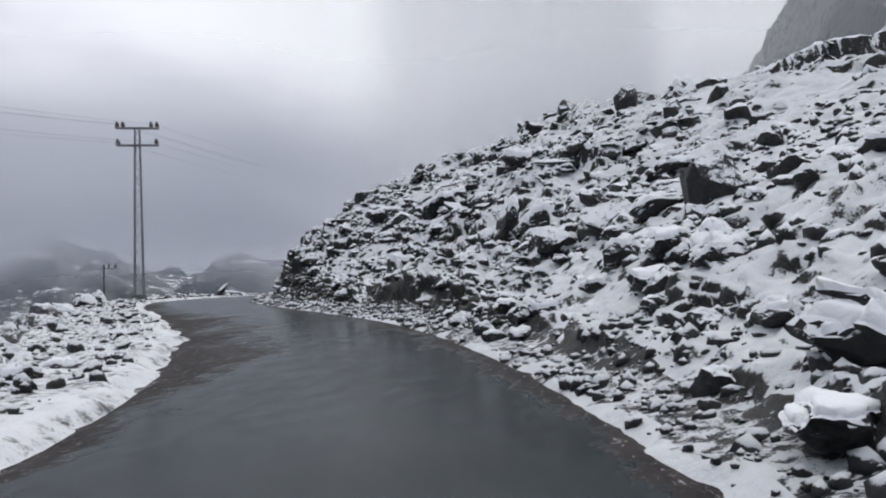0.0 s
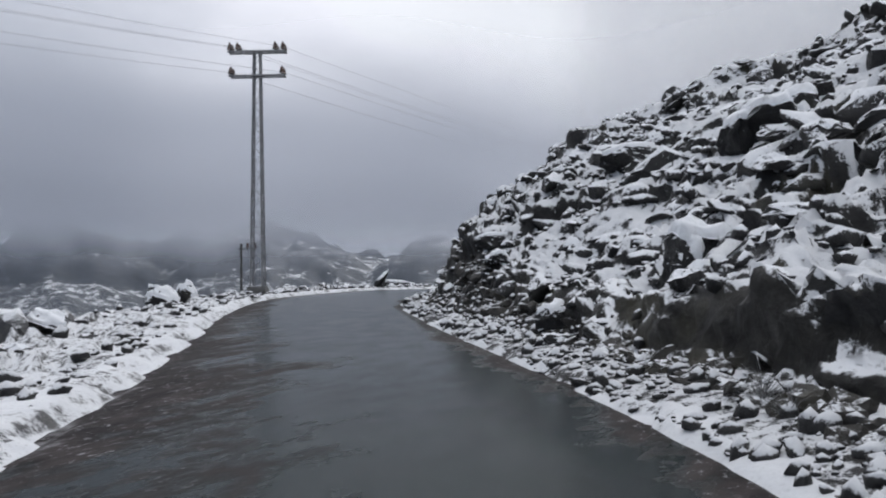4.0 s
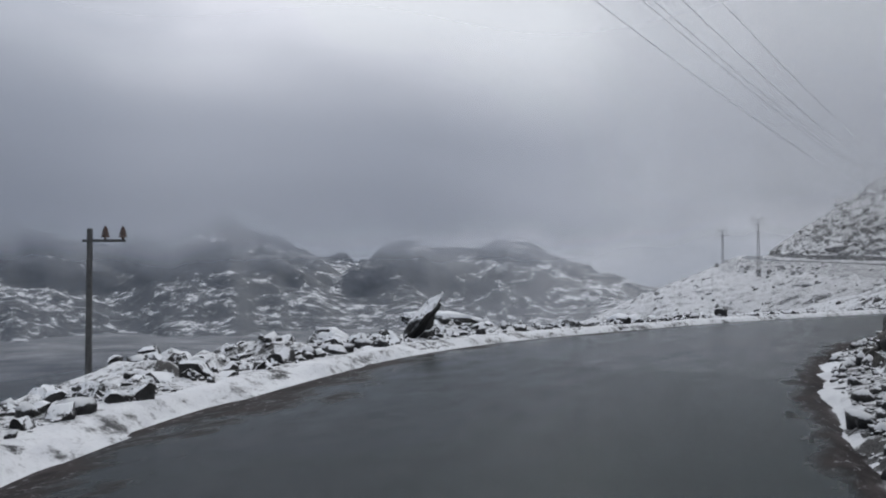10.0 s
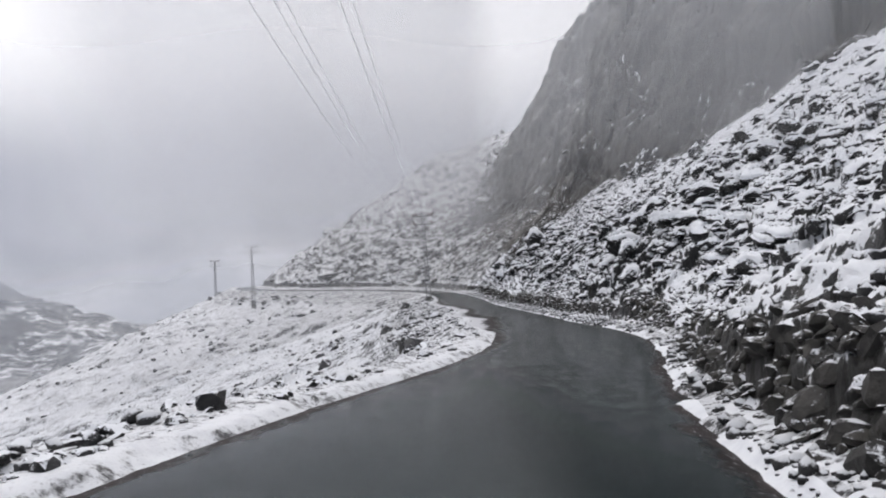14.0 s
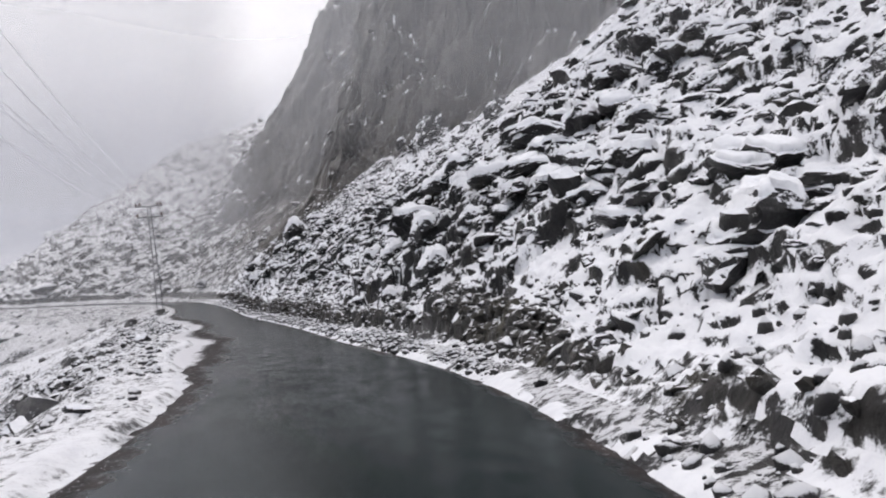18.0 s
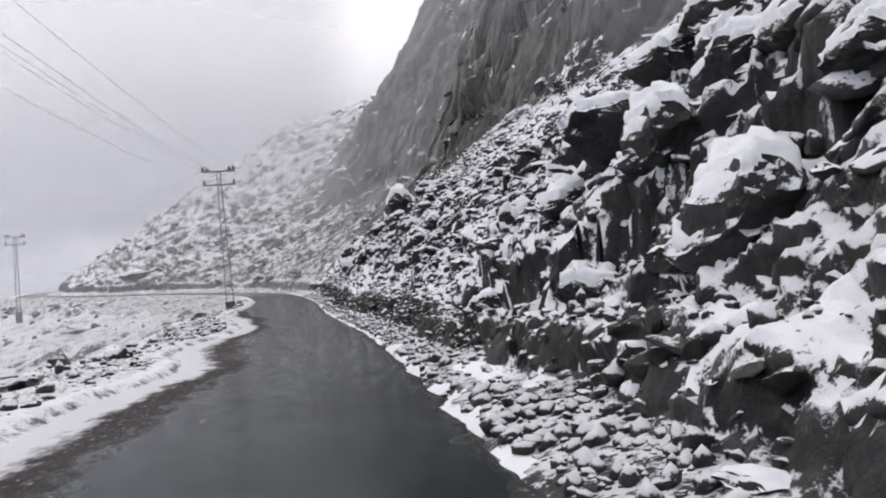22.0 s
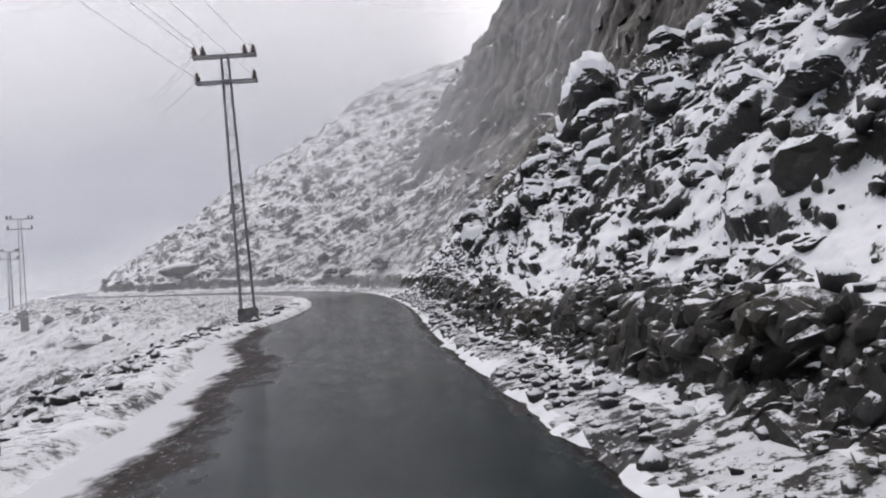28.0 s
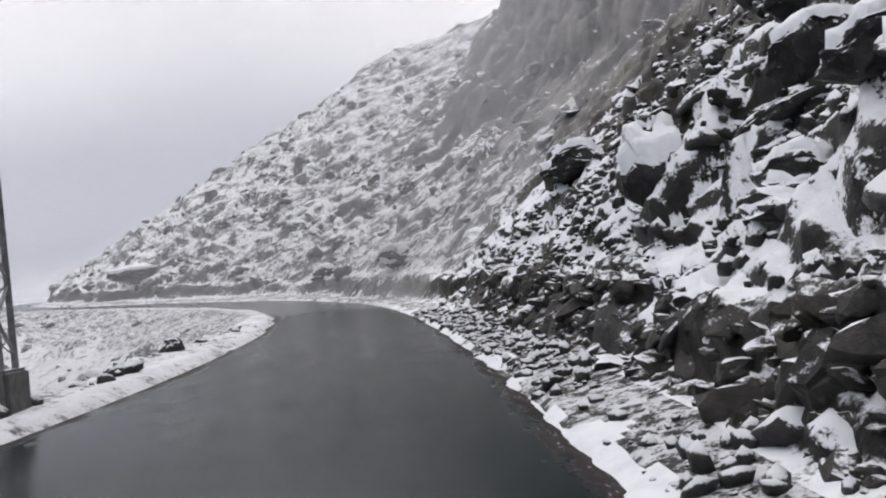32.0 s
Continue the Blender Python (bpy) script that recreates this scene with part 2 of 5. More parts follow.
WIRE = plain("dull_aluminium_wire", (0.30, 0.30, 0.31), (0.40, 0.40, 0.41), 3, 0.5, 0.6)


def lake_water():
    k = Mat("dark_lake_water")
    return k.put((0.012, 0.018, 0.024), 0.22, k.noise(0.6, 4), 0.15, 0.1)


WATER = lake_water()
snow_k = Mat("fresh_snow")
SNOW = snow_k.put(snow_k.mix(snow_k.ramp(snow_k.noise(5, 4), 0.4, 0.75), (0.90, 0.91, 0.93), (0.83, 0.84, 0.86)), 0.8, snow_k.noise(14, 5, 0.6), 0.5, 0.04)


def mist(name, color, peak, zlo, zhi, scale, ragged):
    """Drifting cloud: thin below, thick above, with a ragged lower edge."""
    k = Mat(name)
    k.m.node_tree.nodes.remove(k.bsdf)
    s = k.node("ShaderNodeSeparateXYZ")
    k.link(k.pos.outputs["Position"], s.inputs[0])
    z = k.math("ADD", s.outputs[2], k.math("MULTIPLY_ADD", k.noise(scale, 6, 0.55), 2 * ragged, -ragged))
    alpha = k.math("MULTIPLY", k.ramp(z, zlo, zhi), peak)
    edge = k.node("ShaderNodeAttribute")
    edge.attribute_name = "fade"
    alpha = k.math("MULTIPLY", alpha, edge.outputs["Fac"])
    tr, df, tl = k.node("ShaderNodeBsdfTransparent"), k.node("ShaderNodeBsdfDiffuse"), k.node("ShaderNodeBsdfTranslucent")
    df.inputs[0].default_value = tl.inputs[0].default_value = (*color, 1)
    half, mixed = k.node("ShaderNodeMixShader"), k.node("ShaderNodeMixShader")
    k.link(df.outputs[0], half.inputs[1])
    k.link(tl.outputs[0], half.inputs[2])
    k.link(alpha, mixed.inputs[0])
    k.link(tr.outputs[0], mixed.inputs[1])
    k.link(half.outputs[0], mixed.inputs[2])
    k.link(mixed.outputs[0], k.nt.nodes["Material Output"].inputs[0])
    return k.m


# ---- number tools ----
def hash2(ix, iy, seed):
    h = (ix.astype(np.int64) * 374761393 + iy.astype(np.int64) * 668265263 + seed * 974634541) & 0xFFFFFFFF
    h = ((h ^ (h >> 13)) * 1274126177) & 0xFFFFFFFF
    h = ((h ^ (h >> 16)) * 2246822519) & 0xFFFFFFFF
    return ((h ^ (h >> 15)) & 0xFFFFFF) / float(0xFFFFFF)


def vnoise(x, y, seed):
    ix, iy = np.floor(x), np.floor(y)
    fx, fy = x - ix, y - iy
    fx, fy = fx * fx * fx * (fx * (fx * 6 - 15) + 10), fy * fy * fy * (fy * (fy * 6 - 15) + 10)
    a, b, c, d = hash2(ix, iy, seed), hash2(ix + 1, iy, seed), hash2(ix, iy + 1, seed), hash2(ix + 1, iy + 1, seed)
    return (a + (b - a) * fx) * (1 - fy) + (c + (d - c) * fx) * fy - 0.5


def fbm(x, y, seed, octaves=4, gain=0.5):
    out, amp = np.zeros_like(x), 1.0
    for i in range(octaves):
        out += amp * vnoise(x * 2 ** i + 17.3 * i, y * 2 ** i - 9.1 * i, seed + i)
        amp *= gain
    return out


def vnoise3(x, y, z, seed):
    iz = np.floor(z)
    fz = z - iz
    fz = fz * fz * (3 - 2 * fz)
    lo, hi = vnoise(x + 37.7 * iz, y - 61.3 * iz, seed), vnoise(x + 37.7 * (iz + 1), y - 61.3 * (iz + 1), seed)
    return lo + (hi - lo) * fz


def cells(x, y, seed):
    """The nearest jittered seed of each point: offset from it, three random numbers of its cell, and the distance to the cell's border."""
    ix, iy = np.floor(x), np.floor(y)
    f1, f2 = np.full_like(x, 9.0), np.full_like(x, 9.0)
    ox, oy, cx, cy = np.zeros_like(x), np.zeros_like(x), np.zeros_like(x), np.zeros_like(x)
    for i in (-1, 0, 1):
        for j in (-1, 0, 1):
            jx, jy = ix + i, iy + j
            dx, dy = x - jx - hash2(jx, jy, seed), y - jy - hash2(jx, jy, seed + 1)
            d = np.hypot(dx, dy)
            near = d < f1
            f2 = np.where(near, f1, np.minimum(f2, d))
            f1 = np.where(near, d, f1)
            ox, oy, cx, cy = np.where(near, dx, ox), np.where(near, dy, oy), np.where(near, jx, cx), np.where(near, jy, cy)
    return ox, oy, hash2(cx, cy, seed + 2), hash2(cx, cy, seed + 3), hash2(cx, cy, seed + 4), f2 - f1


def smooth(x, a, b):
    t = np.clip((x - a) / (b - a), 0, 1)
    return t * t * (3 - 2 * t)


def spline(points, n):
    """A smooth line through the control points."""
    p = np.array(points, float)
    p = np.vstack([2 * p[0] - p[1], p, 2 * p[-1] - p[-2]])
    out = []
    for i in range(1, len(p) - 2):
        for t in np.linspace(0, 1, n, endpoint=False):
            a, b, c, d = p[i - 1:i + 3]
            out.append(0.5 * (2 * b + (c - a) * t + (2 * a - 5 * b + 4 * c - d) * t ** 2 + (3 * b - a - 3 * c + d) * t ** 3))
    out.append(p[-2])
    return np.array(out)


def mesh_object(name, verts, faces, material, smooth_shade=False):
    me = bpy.data.meshes.new(name)
    verts, faces = np.asarray(verts, np.float32), np.asarray(faces, np.int32)
    k = faces.shape[1]
    me.vertices.add(len(verts))
    me.vertices.foreach_set("co", verts.ravel())
    me.loops.add(faces.size)
    me.loops.foreach_set("vertex_index", faces.ravel())
    me.polygons.add(len(faces))
    me.polygons.foreach_set("loop_start", np.arange(0, faces.size, k, dtype=np.int32))
    me.polygons.foreach_set("loop_total", np.full(len(faces), k, np.int32))
    me.update(calc_edges=True)
    me.validate()
    if smooth_shade:
        me.polygons.foreach_set("use_smooth", np.ones(len(faces), bool))
    else:
        me.polygons.foreach_set("use_smooth", np.zeros(len(faces), bool))
    me.materials.append(material)
    return new(name, me)


def grid_faces(rows, cols):
    a = (np.arange(rows - 1)[:, None] * cols + np.arange(cols - 1)[None, :]).ravel()
    return np.stack([a, a + 1, a + cols + 1, a + cols], 1)


def attribute(ob, name, values):
    at = ob.data.attributes.new(name, "FLOAT", "POINT")
    at.data.foreach_set("value", np.asarray(values, np.float32).ravel())


def part(name, bm, material, parent, label=""):
    me = bpy.data.meshes.new(name)
    bm.to_mesh(me)
    bm.free()
    me.materials.append(material)
    ob = new(name, me)
    ob.parent = parent
    if label:
        ob["label"] = label
    return ob


# ---- the plan: road edges, heights ----
EDGE_R = spline([(9.6, -20), (5.6, -10), (1.75, 0), (-0.05, 5), (-2.45, 10), (-5.35, 15), (-8.95, 20), (-13.6, 25), (-18.5, 30), (-22.85, 35), (-25.5, 40), (-26.75, 46),
                 (-27.1, 51), (-26.7, 56), (-26.0, 60), (-24.8, 65), (-23.35, 70), (-22.05, 75), (-21.05, 80), (-20.35, 86), (-20.0, 95), (-19.55, 105), (-19.3, 114), (-19.35, 122), (-19.65, 132), (-19.85, 140),
                 (-19.9, 150), (-20.25, 158), (-20.85, 166), (-22.1, 174), (-24.2, 181), (-28.7, 190.5), (-35.5, 199.5), (-44, 208.5), (-52, 216.5), (-57.5, 224), (-61, 233), (-62.5, 244), (-63, 264)], 8)
EDGE_L = spline([(4.0, -20), (-0.2, -10), (-3.8, 0), (-5.6, 5), (-8.25, 10), (-11.7, 15), (-15.85, 20), (-20.5, 25), (-25.3, 30), (-29.35, 35), (-31.95, 40), (-33.35, 46),
                 (-33.6, 51), (-32.65, 57), (-31.1, 63), (-28.8, 69.5), (-27.3, 75), (-26.15, 81), (-25.3, 88), (-25.3, 94), (-25.5, 99), (-25.3, 103.5), (-24.5, 107.5), (-24.85, 111), (-25.5, 115.5), (-25.35, 119.5), (-24.25, 124.5), (-24.4, 130), (-25.0, 136), (-25.95, 140.3),
                 (-25.6, 146), (-25.0, 154), (-25.05, 163), (-25.9, 171), (-27.8, 178), (-32.3, 187), (-38.6, 196), (-47.3, 205.3), (-55.5, 213.4), (-61.8, 221.6), (-65.5, 231.5), (-67, 243), (-67.5, 264)], 8)
ROAD_Y = (-60, 0, 11, 26, 37, 46, 56, 69, 83, 98, 113, 121, 129, 137, 150, 165, 180, 195, 210, 225, 245, 400)
ROAD_Z = (-1.8, 0, 0.36, 0.82, 1.18, 1.32, 1.25, 1.21, 1.06, 1.09, 1.27, 1.43, 1.63, 1.91, 2.5, 3.2, 4.0, 4.9, 5.9, 7.0, 8.2, 9.0)


def table(y, rows):
    a = np.array(rows, float)
    return np.interp(y, a[:, 0], a[:, 1])


def road_z(y):
    return np.interp(y, ROAD_Y, ROAD_Z)


def away(x, y, line):
    """Distance to a road edge, and the way from the edge to the point."""
    best, bx, by, ny = np.full(x.shape, 1e9), np.zeros_like(x), np.zeros_like(x), np.zeros_like(x)
    for (ax, ay), (cx, cy) in zip(line[:-1], line[1:]):
        ex, ey = cx - ax, cy - ay
        t = np.clip(((x - ax) * ex + (y - ay) * ey) / (ex * ex + ey * ey), 0, 1)
        px, py = ax + t * ex, ay + t * ey
        d = np.hypot(x - px, y - py)
        m = d < best
        best, bx, by, ny = np.where(m, d, best), np.where(m, x - px, bx), np.where(m, y - py, by), np.where(m, py, ny)
    n = np.maximum(best, 1e-6)
    inside = (x < np.interp(y, EDGE_R[:, 1], EDGE_R[:, 0])) & (x > np.interp(y, EDGE_L[:, 1], EDGE_L[:, 0]))
    return np.where(inside, -best, best), bx / n, by / n, ny


VERGE = ((-60, 1.0), (0, 0.6), (14, 0.6), (18, 0.95), (24, 1.1), (28, 1.1), (32, 0.95), (36, 0.95), (41, 1.05), (48, 0.6), (60, 0.4), (70, 0.45), (79, 0.55), (84, 0.95), (88, 1.25), (93, 1.0), (100, 1.25), (106, 0.9), (112, 0.95), (118, 0.9), (124, 1.0), (128, 1.15), (131, 1.0), (134, 0.8), (139, 0.8), (147, 0.85), (152, 0.9), (165, 1.2), (178, 0.6), (190, 1.5), (400, 1.5))
BANK_H = ((-60, 0.3), (14, 0.35), (18, 0.8), (22, 0.95), (27, 0.95), (32, 1.7), (36, 2.5), (40, 2.1), (46, 1.2), (56, 1.2), (62, 1.0), (69, 0.8), (74, 0.35), (79, 0.35), (83, 0.9), (88, 1.1), (95, 0.95), (101, 0.85), (108, 0.85), (114, 0.9), (120, 0.8), (128, 0.85), (138, 0.95), (146, 0.8), (160, 0.9), (178, 1.1), (190, 0.8), (205, 1.1), (230, 1.2), (400, 1.2))
GRADE = ((-60, 0.40), (20, 0.40), (30, 0.47), (40, 0.48), (60, 0.56), (95, 0.64), (115, 0.74), (130, 0.74), (146, 0.82), (160, 0.9), (185, 0.76), (230, 0.67), (400, 0.64))


BULGE = ((-60, 0.14), (14, 0.14), (20, 0.06), (24, 0.22), (29, 0.18), (34, 0.0), (84, 0.0), (90, 0.12), (96, 0.25), (104, 0.34), (109, 0.20), (116, 0.16), (128, 0.20), (145, 0.22), (156, 0.05), (400, 0.0))
FALLS = ((-60, 0.3), (14, 0.4), (22, 0.8), (40, 0.8), (50, 0.4), (70, 0.4), (84, 0.35), (98, 0.55), (110, 1.0), (118, 1.5), (150, 1.6), (168, 1.2), (190, 1.3), (400, 1.3))


ROCKY = ((-60, 0.35), (14, 0.40), (22, 0.9), (38, 1.0), (48, 0.75), (66, 0.55), (90, 0.6), (95, 0.75), (100, 0.9), (108, 0.8), (114, 0.55), (120, 0.42), (135, 0.5), (139, 0.9), (143, 0.9), (148, 0.55), (165, 0.75), (185, 0.5), (400, 0.45))


FOOT = ((-60, 40), (96, 40), (104, 31), (112, 25), (120, 20), (130, 17.5), (140, 16), (150, 15.5), (155, 13.5), (160, 11.5), (165, 14.5), (400, 16))


def cliff_foot(ny):
    """Where the bare cliff begins beyond the road edge, and how fully it stands."""
    return table(ny, FOOT), smooth(ny, 97, 116) * (1 - smooth(ny, 182, 200))


def snow_ramp(d, ny):
    """The smooth snow slope under the foot of the cliff."""
    foot = table(ny, FOOT)
    return smooth(ny, 106, 122) * (1 - smooth(ny, 150, 159)) * smooth(d, foot - 10, foot - 6.5) * (1 - smooth(d, foot - 0.5, foot + 1.5))


def scarps(u, hard):
    """Jumps up at every whole number and falls away behind it."""
    f = u - np.floor(u)
    return smooth(f, 0, hard) * (1 - f)


def ledges(h, size, shift, hard):
    """Breaks a slope into uneven level ledges."""
    q = h / size + shift
    f = q - np.floor(q)
    return (np.floor(q) + smooth(f, hard, 1.0) - shift) * size


def hill(x, y, rough=1.0):
    """Height of the hillside to the right of the road."""
    d, ux, uy, ny = away(x, y, EDGE_R)
    v, b, g = table(ny, VERGE), table(ny, BANK_H), table(ny, GRADE)
    v = v * (0.95 + 0.4 * fbm(x / 3.1, y / 3.1, 5, 2))
    up = np.maximum(d - v - 1.0, 0)
    b = b * (1 + 0.5 * fbm(x / 4.5, y / 4.5, 11, 2))
    steep = v + np.maximum(0.5, 0.62 * b) + 0.7 * np.maximum(fbm(x / 3.3, y / 3.3, 9, 2), 0)
    shoulder, b = 0.15 * b * smooth(d, v + 0.7, v + 3.0), 0.85 * b
    part_way = b * smooth(d, v, steep)
    face = 0.0
    for size, amp, seed in ((1.3, 0.20, 161), (0.55, 0.12, 171)):
        _, _, r1, _, _, rim = cells(ny / size + 0.3 * x, (part_way + 0.3 * ny * 0.2) / (0.6 * size), seed)
        face = face + amp * (r1 - 0.5) - 0.35 * amp * (1 - smooth(rim, 0, 0.14))
    h = 0.21 * np.clip(d - 0.15, 0, v + 0.6) + b * smooth(d + face * rough * smooth(d, v - 0.3, v + 0.2), v, steep)
    h = h + g * up + shoulder + table(ny, BULGE) * np.minimum(up, 4.5)
    ridge = 15 + 25 * smooth(ny, 62, 95)
    h = h - (0.55 - 0.05 * smooth(ny, 50, 90)) * g * np.maximum(up - ridge, 0)
    foot, crag = cliff_foot(ny)
    if np.any(crag > 0):
        along, high = ny + 0.6 * (x - y) * 0.2, h + crag * 1.4 * np.maximum(d - foot, 0)
        face = 0.0
        for size, amp, seed in ((6.0, 2.2, 121), (2.4, 1.1, 131), (1.0, 0.45, 141)):
            _, _, r1, r2, _, rim = cells((along + 0.5 * high) / size + 0.4 * fbm(along / 5, high / 5, seed, 2), (high - 0.3 * along) / (size * 1.5), seed + 5)
            face = face + amp * (r1 - 0.5) - 0.3 * amp * (1 - smooth(rim, 0, 0.12))
        h = h + crag * 1.4 * np.maximum(d - foot - 3 * fbm(x / 9, y / 9, 21, 3) + face * rough, 0) * (1 - 0.8 * smooth(d - foot, 13, 34))
    h = h + 0.5 * smooth(d, v + 1, v + 6) * fbm(x / 5.5, y / 5.5, 23, 3)
    on = smooth(d, 0.35, 1.6) * rough
    big = smooth(d, v + 0.2, v + 2.0) * rough
    patchy = smooth(fbm(x / 7.0, y / 7.0, 51, 3), -0.15, 0.25)
    calm = 1 - 0.85 * snow_ramp(d, ny)
    wild = fbm(x / 1.9, y / 1.9, 111, 4)
    rocky = table(ny, ROCKY) * (1 + 0.5 * fbm(x / 11, y / 11, 53, 2)) * calm
    edgy = smooth(d, v, v + 0.7) * rough * (0.40 + 0.60 * patchy) * rocky
    tall = smooth(d, v + 1.2, v + 2.6) * rough * smooth(ny, 82, 92) * (1 - smooth(ny, 160, 168)) * smooth(fbm(x / 10, y / 10, 57, 2), -0.12, 0.12) * (1 - 0.6 * smooth(ny, 110, 118)) * (1 - smooth(d, 14, 20))
    for size, amp, shear, seed in ((4.2, 0.62, 0.10, 251), (1.7, 0.34, 0.22, 261)):
        u = (ny - shear * d) / size + 1.1 * fbm(x / (1.3 * size), y / (1.3 * size), seed, 3)
        keep = smooth(fbm(x / (0.9 * size), y / (0.9 * size), seed + 5, 3), -0.22, 0.30)
        h = h + amp * table(ny, FALLS) * calm * rough * keep * smooth(d, v + 0.9, v + 2.4) * (1 - smooth(d, 24, 34)) * (scarps(u, 0.13) - 0.4)
    h = h + calm * tall * (0.34 - 0.22 * smooth(ny, 84, 90) * (1 - smooth(ny, 110, 118))) * (ledges(h, 2.6, 0.16 * y + 1.6 * fbm(x / 7, y / 7, 59, 3), 0.66) - h)
    level = 1 - 0.7 * smooth(ny, 108, 118)
    h = h + level * edgy * 0.45 * (ledges(h, 1.15, 1.9 * wild + 1.2 * fbm(x / 6, y / 6, 113, 2), 0.52) - h)
    h = h + level * 0.35 * rocky * smooth(d, v, v + 0.4) * rough * (ledges(h, 0.38, 2.4 * fbm(x / 0.9, y / 0.9, 115, 3), 0.45) - h)
    wx, wy = x + 0.9 * fbm(x / 2.0, y / 2.0, 31, 3), y + 0.9 * fbm(x / 2.0, y / 2.0, 41, 3)
    rise = np.minimum(g, 0.9)
    for size, amp, keep, seed, m in ((4.6, 0.60, 0.25, 61, big * patchy * rocky), (1.9, 0.30, 0.40, 71, big * (0.25 + 0.75 * patchy) * rocky), (0.8, 0.10, 0.35, 81, (0.25 * on + 0.75 * big) * (0.25 + 0.75 * rocky)), (0.36, 0.045, 0.30, 91, on * (0.5 + 0.5 * rocky))):
        ox, oy, r1, r2, r3, rim = cells(wx / size, wy / (size * 1.35), seed)
        ox, oy = ox * size, oy * size * 1.35
        uphill = ox * ux + oy * uy
        h = h + m * (amp * (r1 - 0.45) * 0.9 - keep * (0.5 + r2) * rise * uphill * 0.75 + 0.30 * (r3 - 0.5) * (oy * ux - ox * uy))
        h = h - m * 0.20 * amp * (1 - smooth(rim, 0.0, 0.10))
    h = h + on * 0.13 * fbm(x / 0.45, y / 0.45, 101, 3)
    lip = 0.14 * smooth(d + 0.35 * fbm(x / 0.7, y / 0.7, 119, 4) + 0.15, 0.0, 0.35) - 0.06
    return road_z(ny) + lip + np.maximum(h, -0.03)


VERGE_L = ((-60, 3.2), (25, 3.4), (38, 2.6), (50, 3.0), (60, 2.2), (72, 1.3), (90, 1.8), (112, 3.0), (125, 1.2), (145, 1.6), (165, 1.0), (400, 0.9))


def bank(x, y, rough=1.0):
    """Height of the verge and the slope that falls to the valley, to the left of the road."""
    d, ux, uy, ny = away(x, y, EDGE_L)
    v = table(ny, VERGE_L) * (1 + 0.5 * fbm(x / 4, y / 4, 7, 2))
    h = 0.20 * smooth(d + 0.5 * fbm(x / 0.9, y / 0.9, 117, 4) + 0.1, 0.0, 0.5) - 0.06 - 0.05 * smooth(d, 0.8, 1.6)
    h = h - 0.42 * np.maximum(d - v, 0) + 0.9 * smooth(d, 4, 30) * fbm(x / 9, y / 9, 15, 3)
    on = smooth(d, 0.5, 1.6) * rough
    patchy = smooth(fbm(x / 5.0, y / 5.0, 55, 3), -0.1, 0.3)
    wx, wy = x + 0.7 * fbm(x / 2.0, y / 2.0, 33, 3), y + 0.7 * fbm(x / 2.0, y / 2.0, 43, 3)
    for size, amp, seed, m in ((2.2, 0.62, 65, on * patchy * smooth(d, 1.5, 5)), (0.9, 0.24, 75, on * (0.3 + 0.7 * patchy)), (0.4, 0.09, 85, on)):
        ox, oy, r1, r2, r3, rim = cells(wx / (1.9 * size), wy / size, seed)
        h = h + m * (amp * (r1 - 0.5) + 0.4 * size * ((r2 - 0.5) * ox + (r3 - 0.5) * oy))
    return road_z(ny) + h


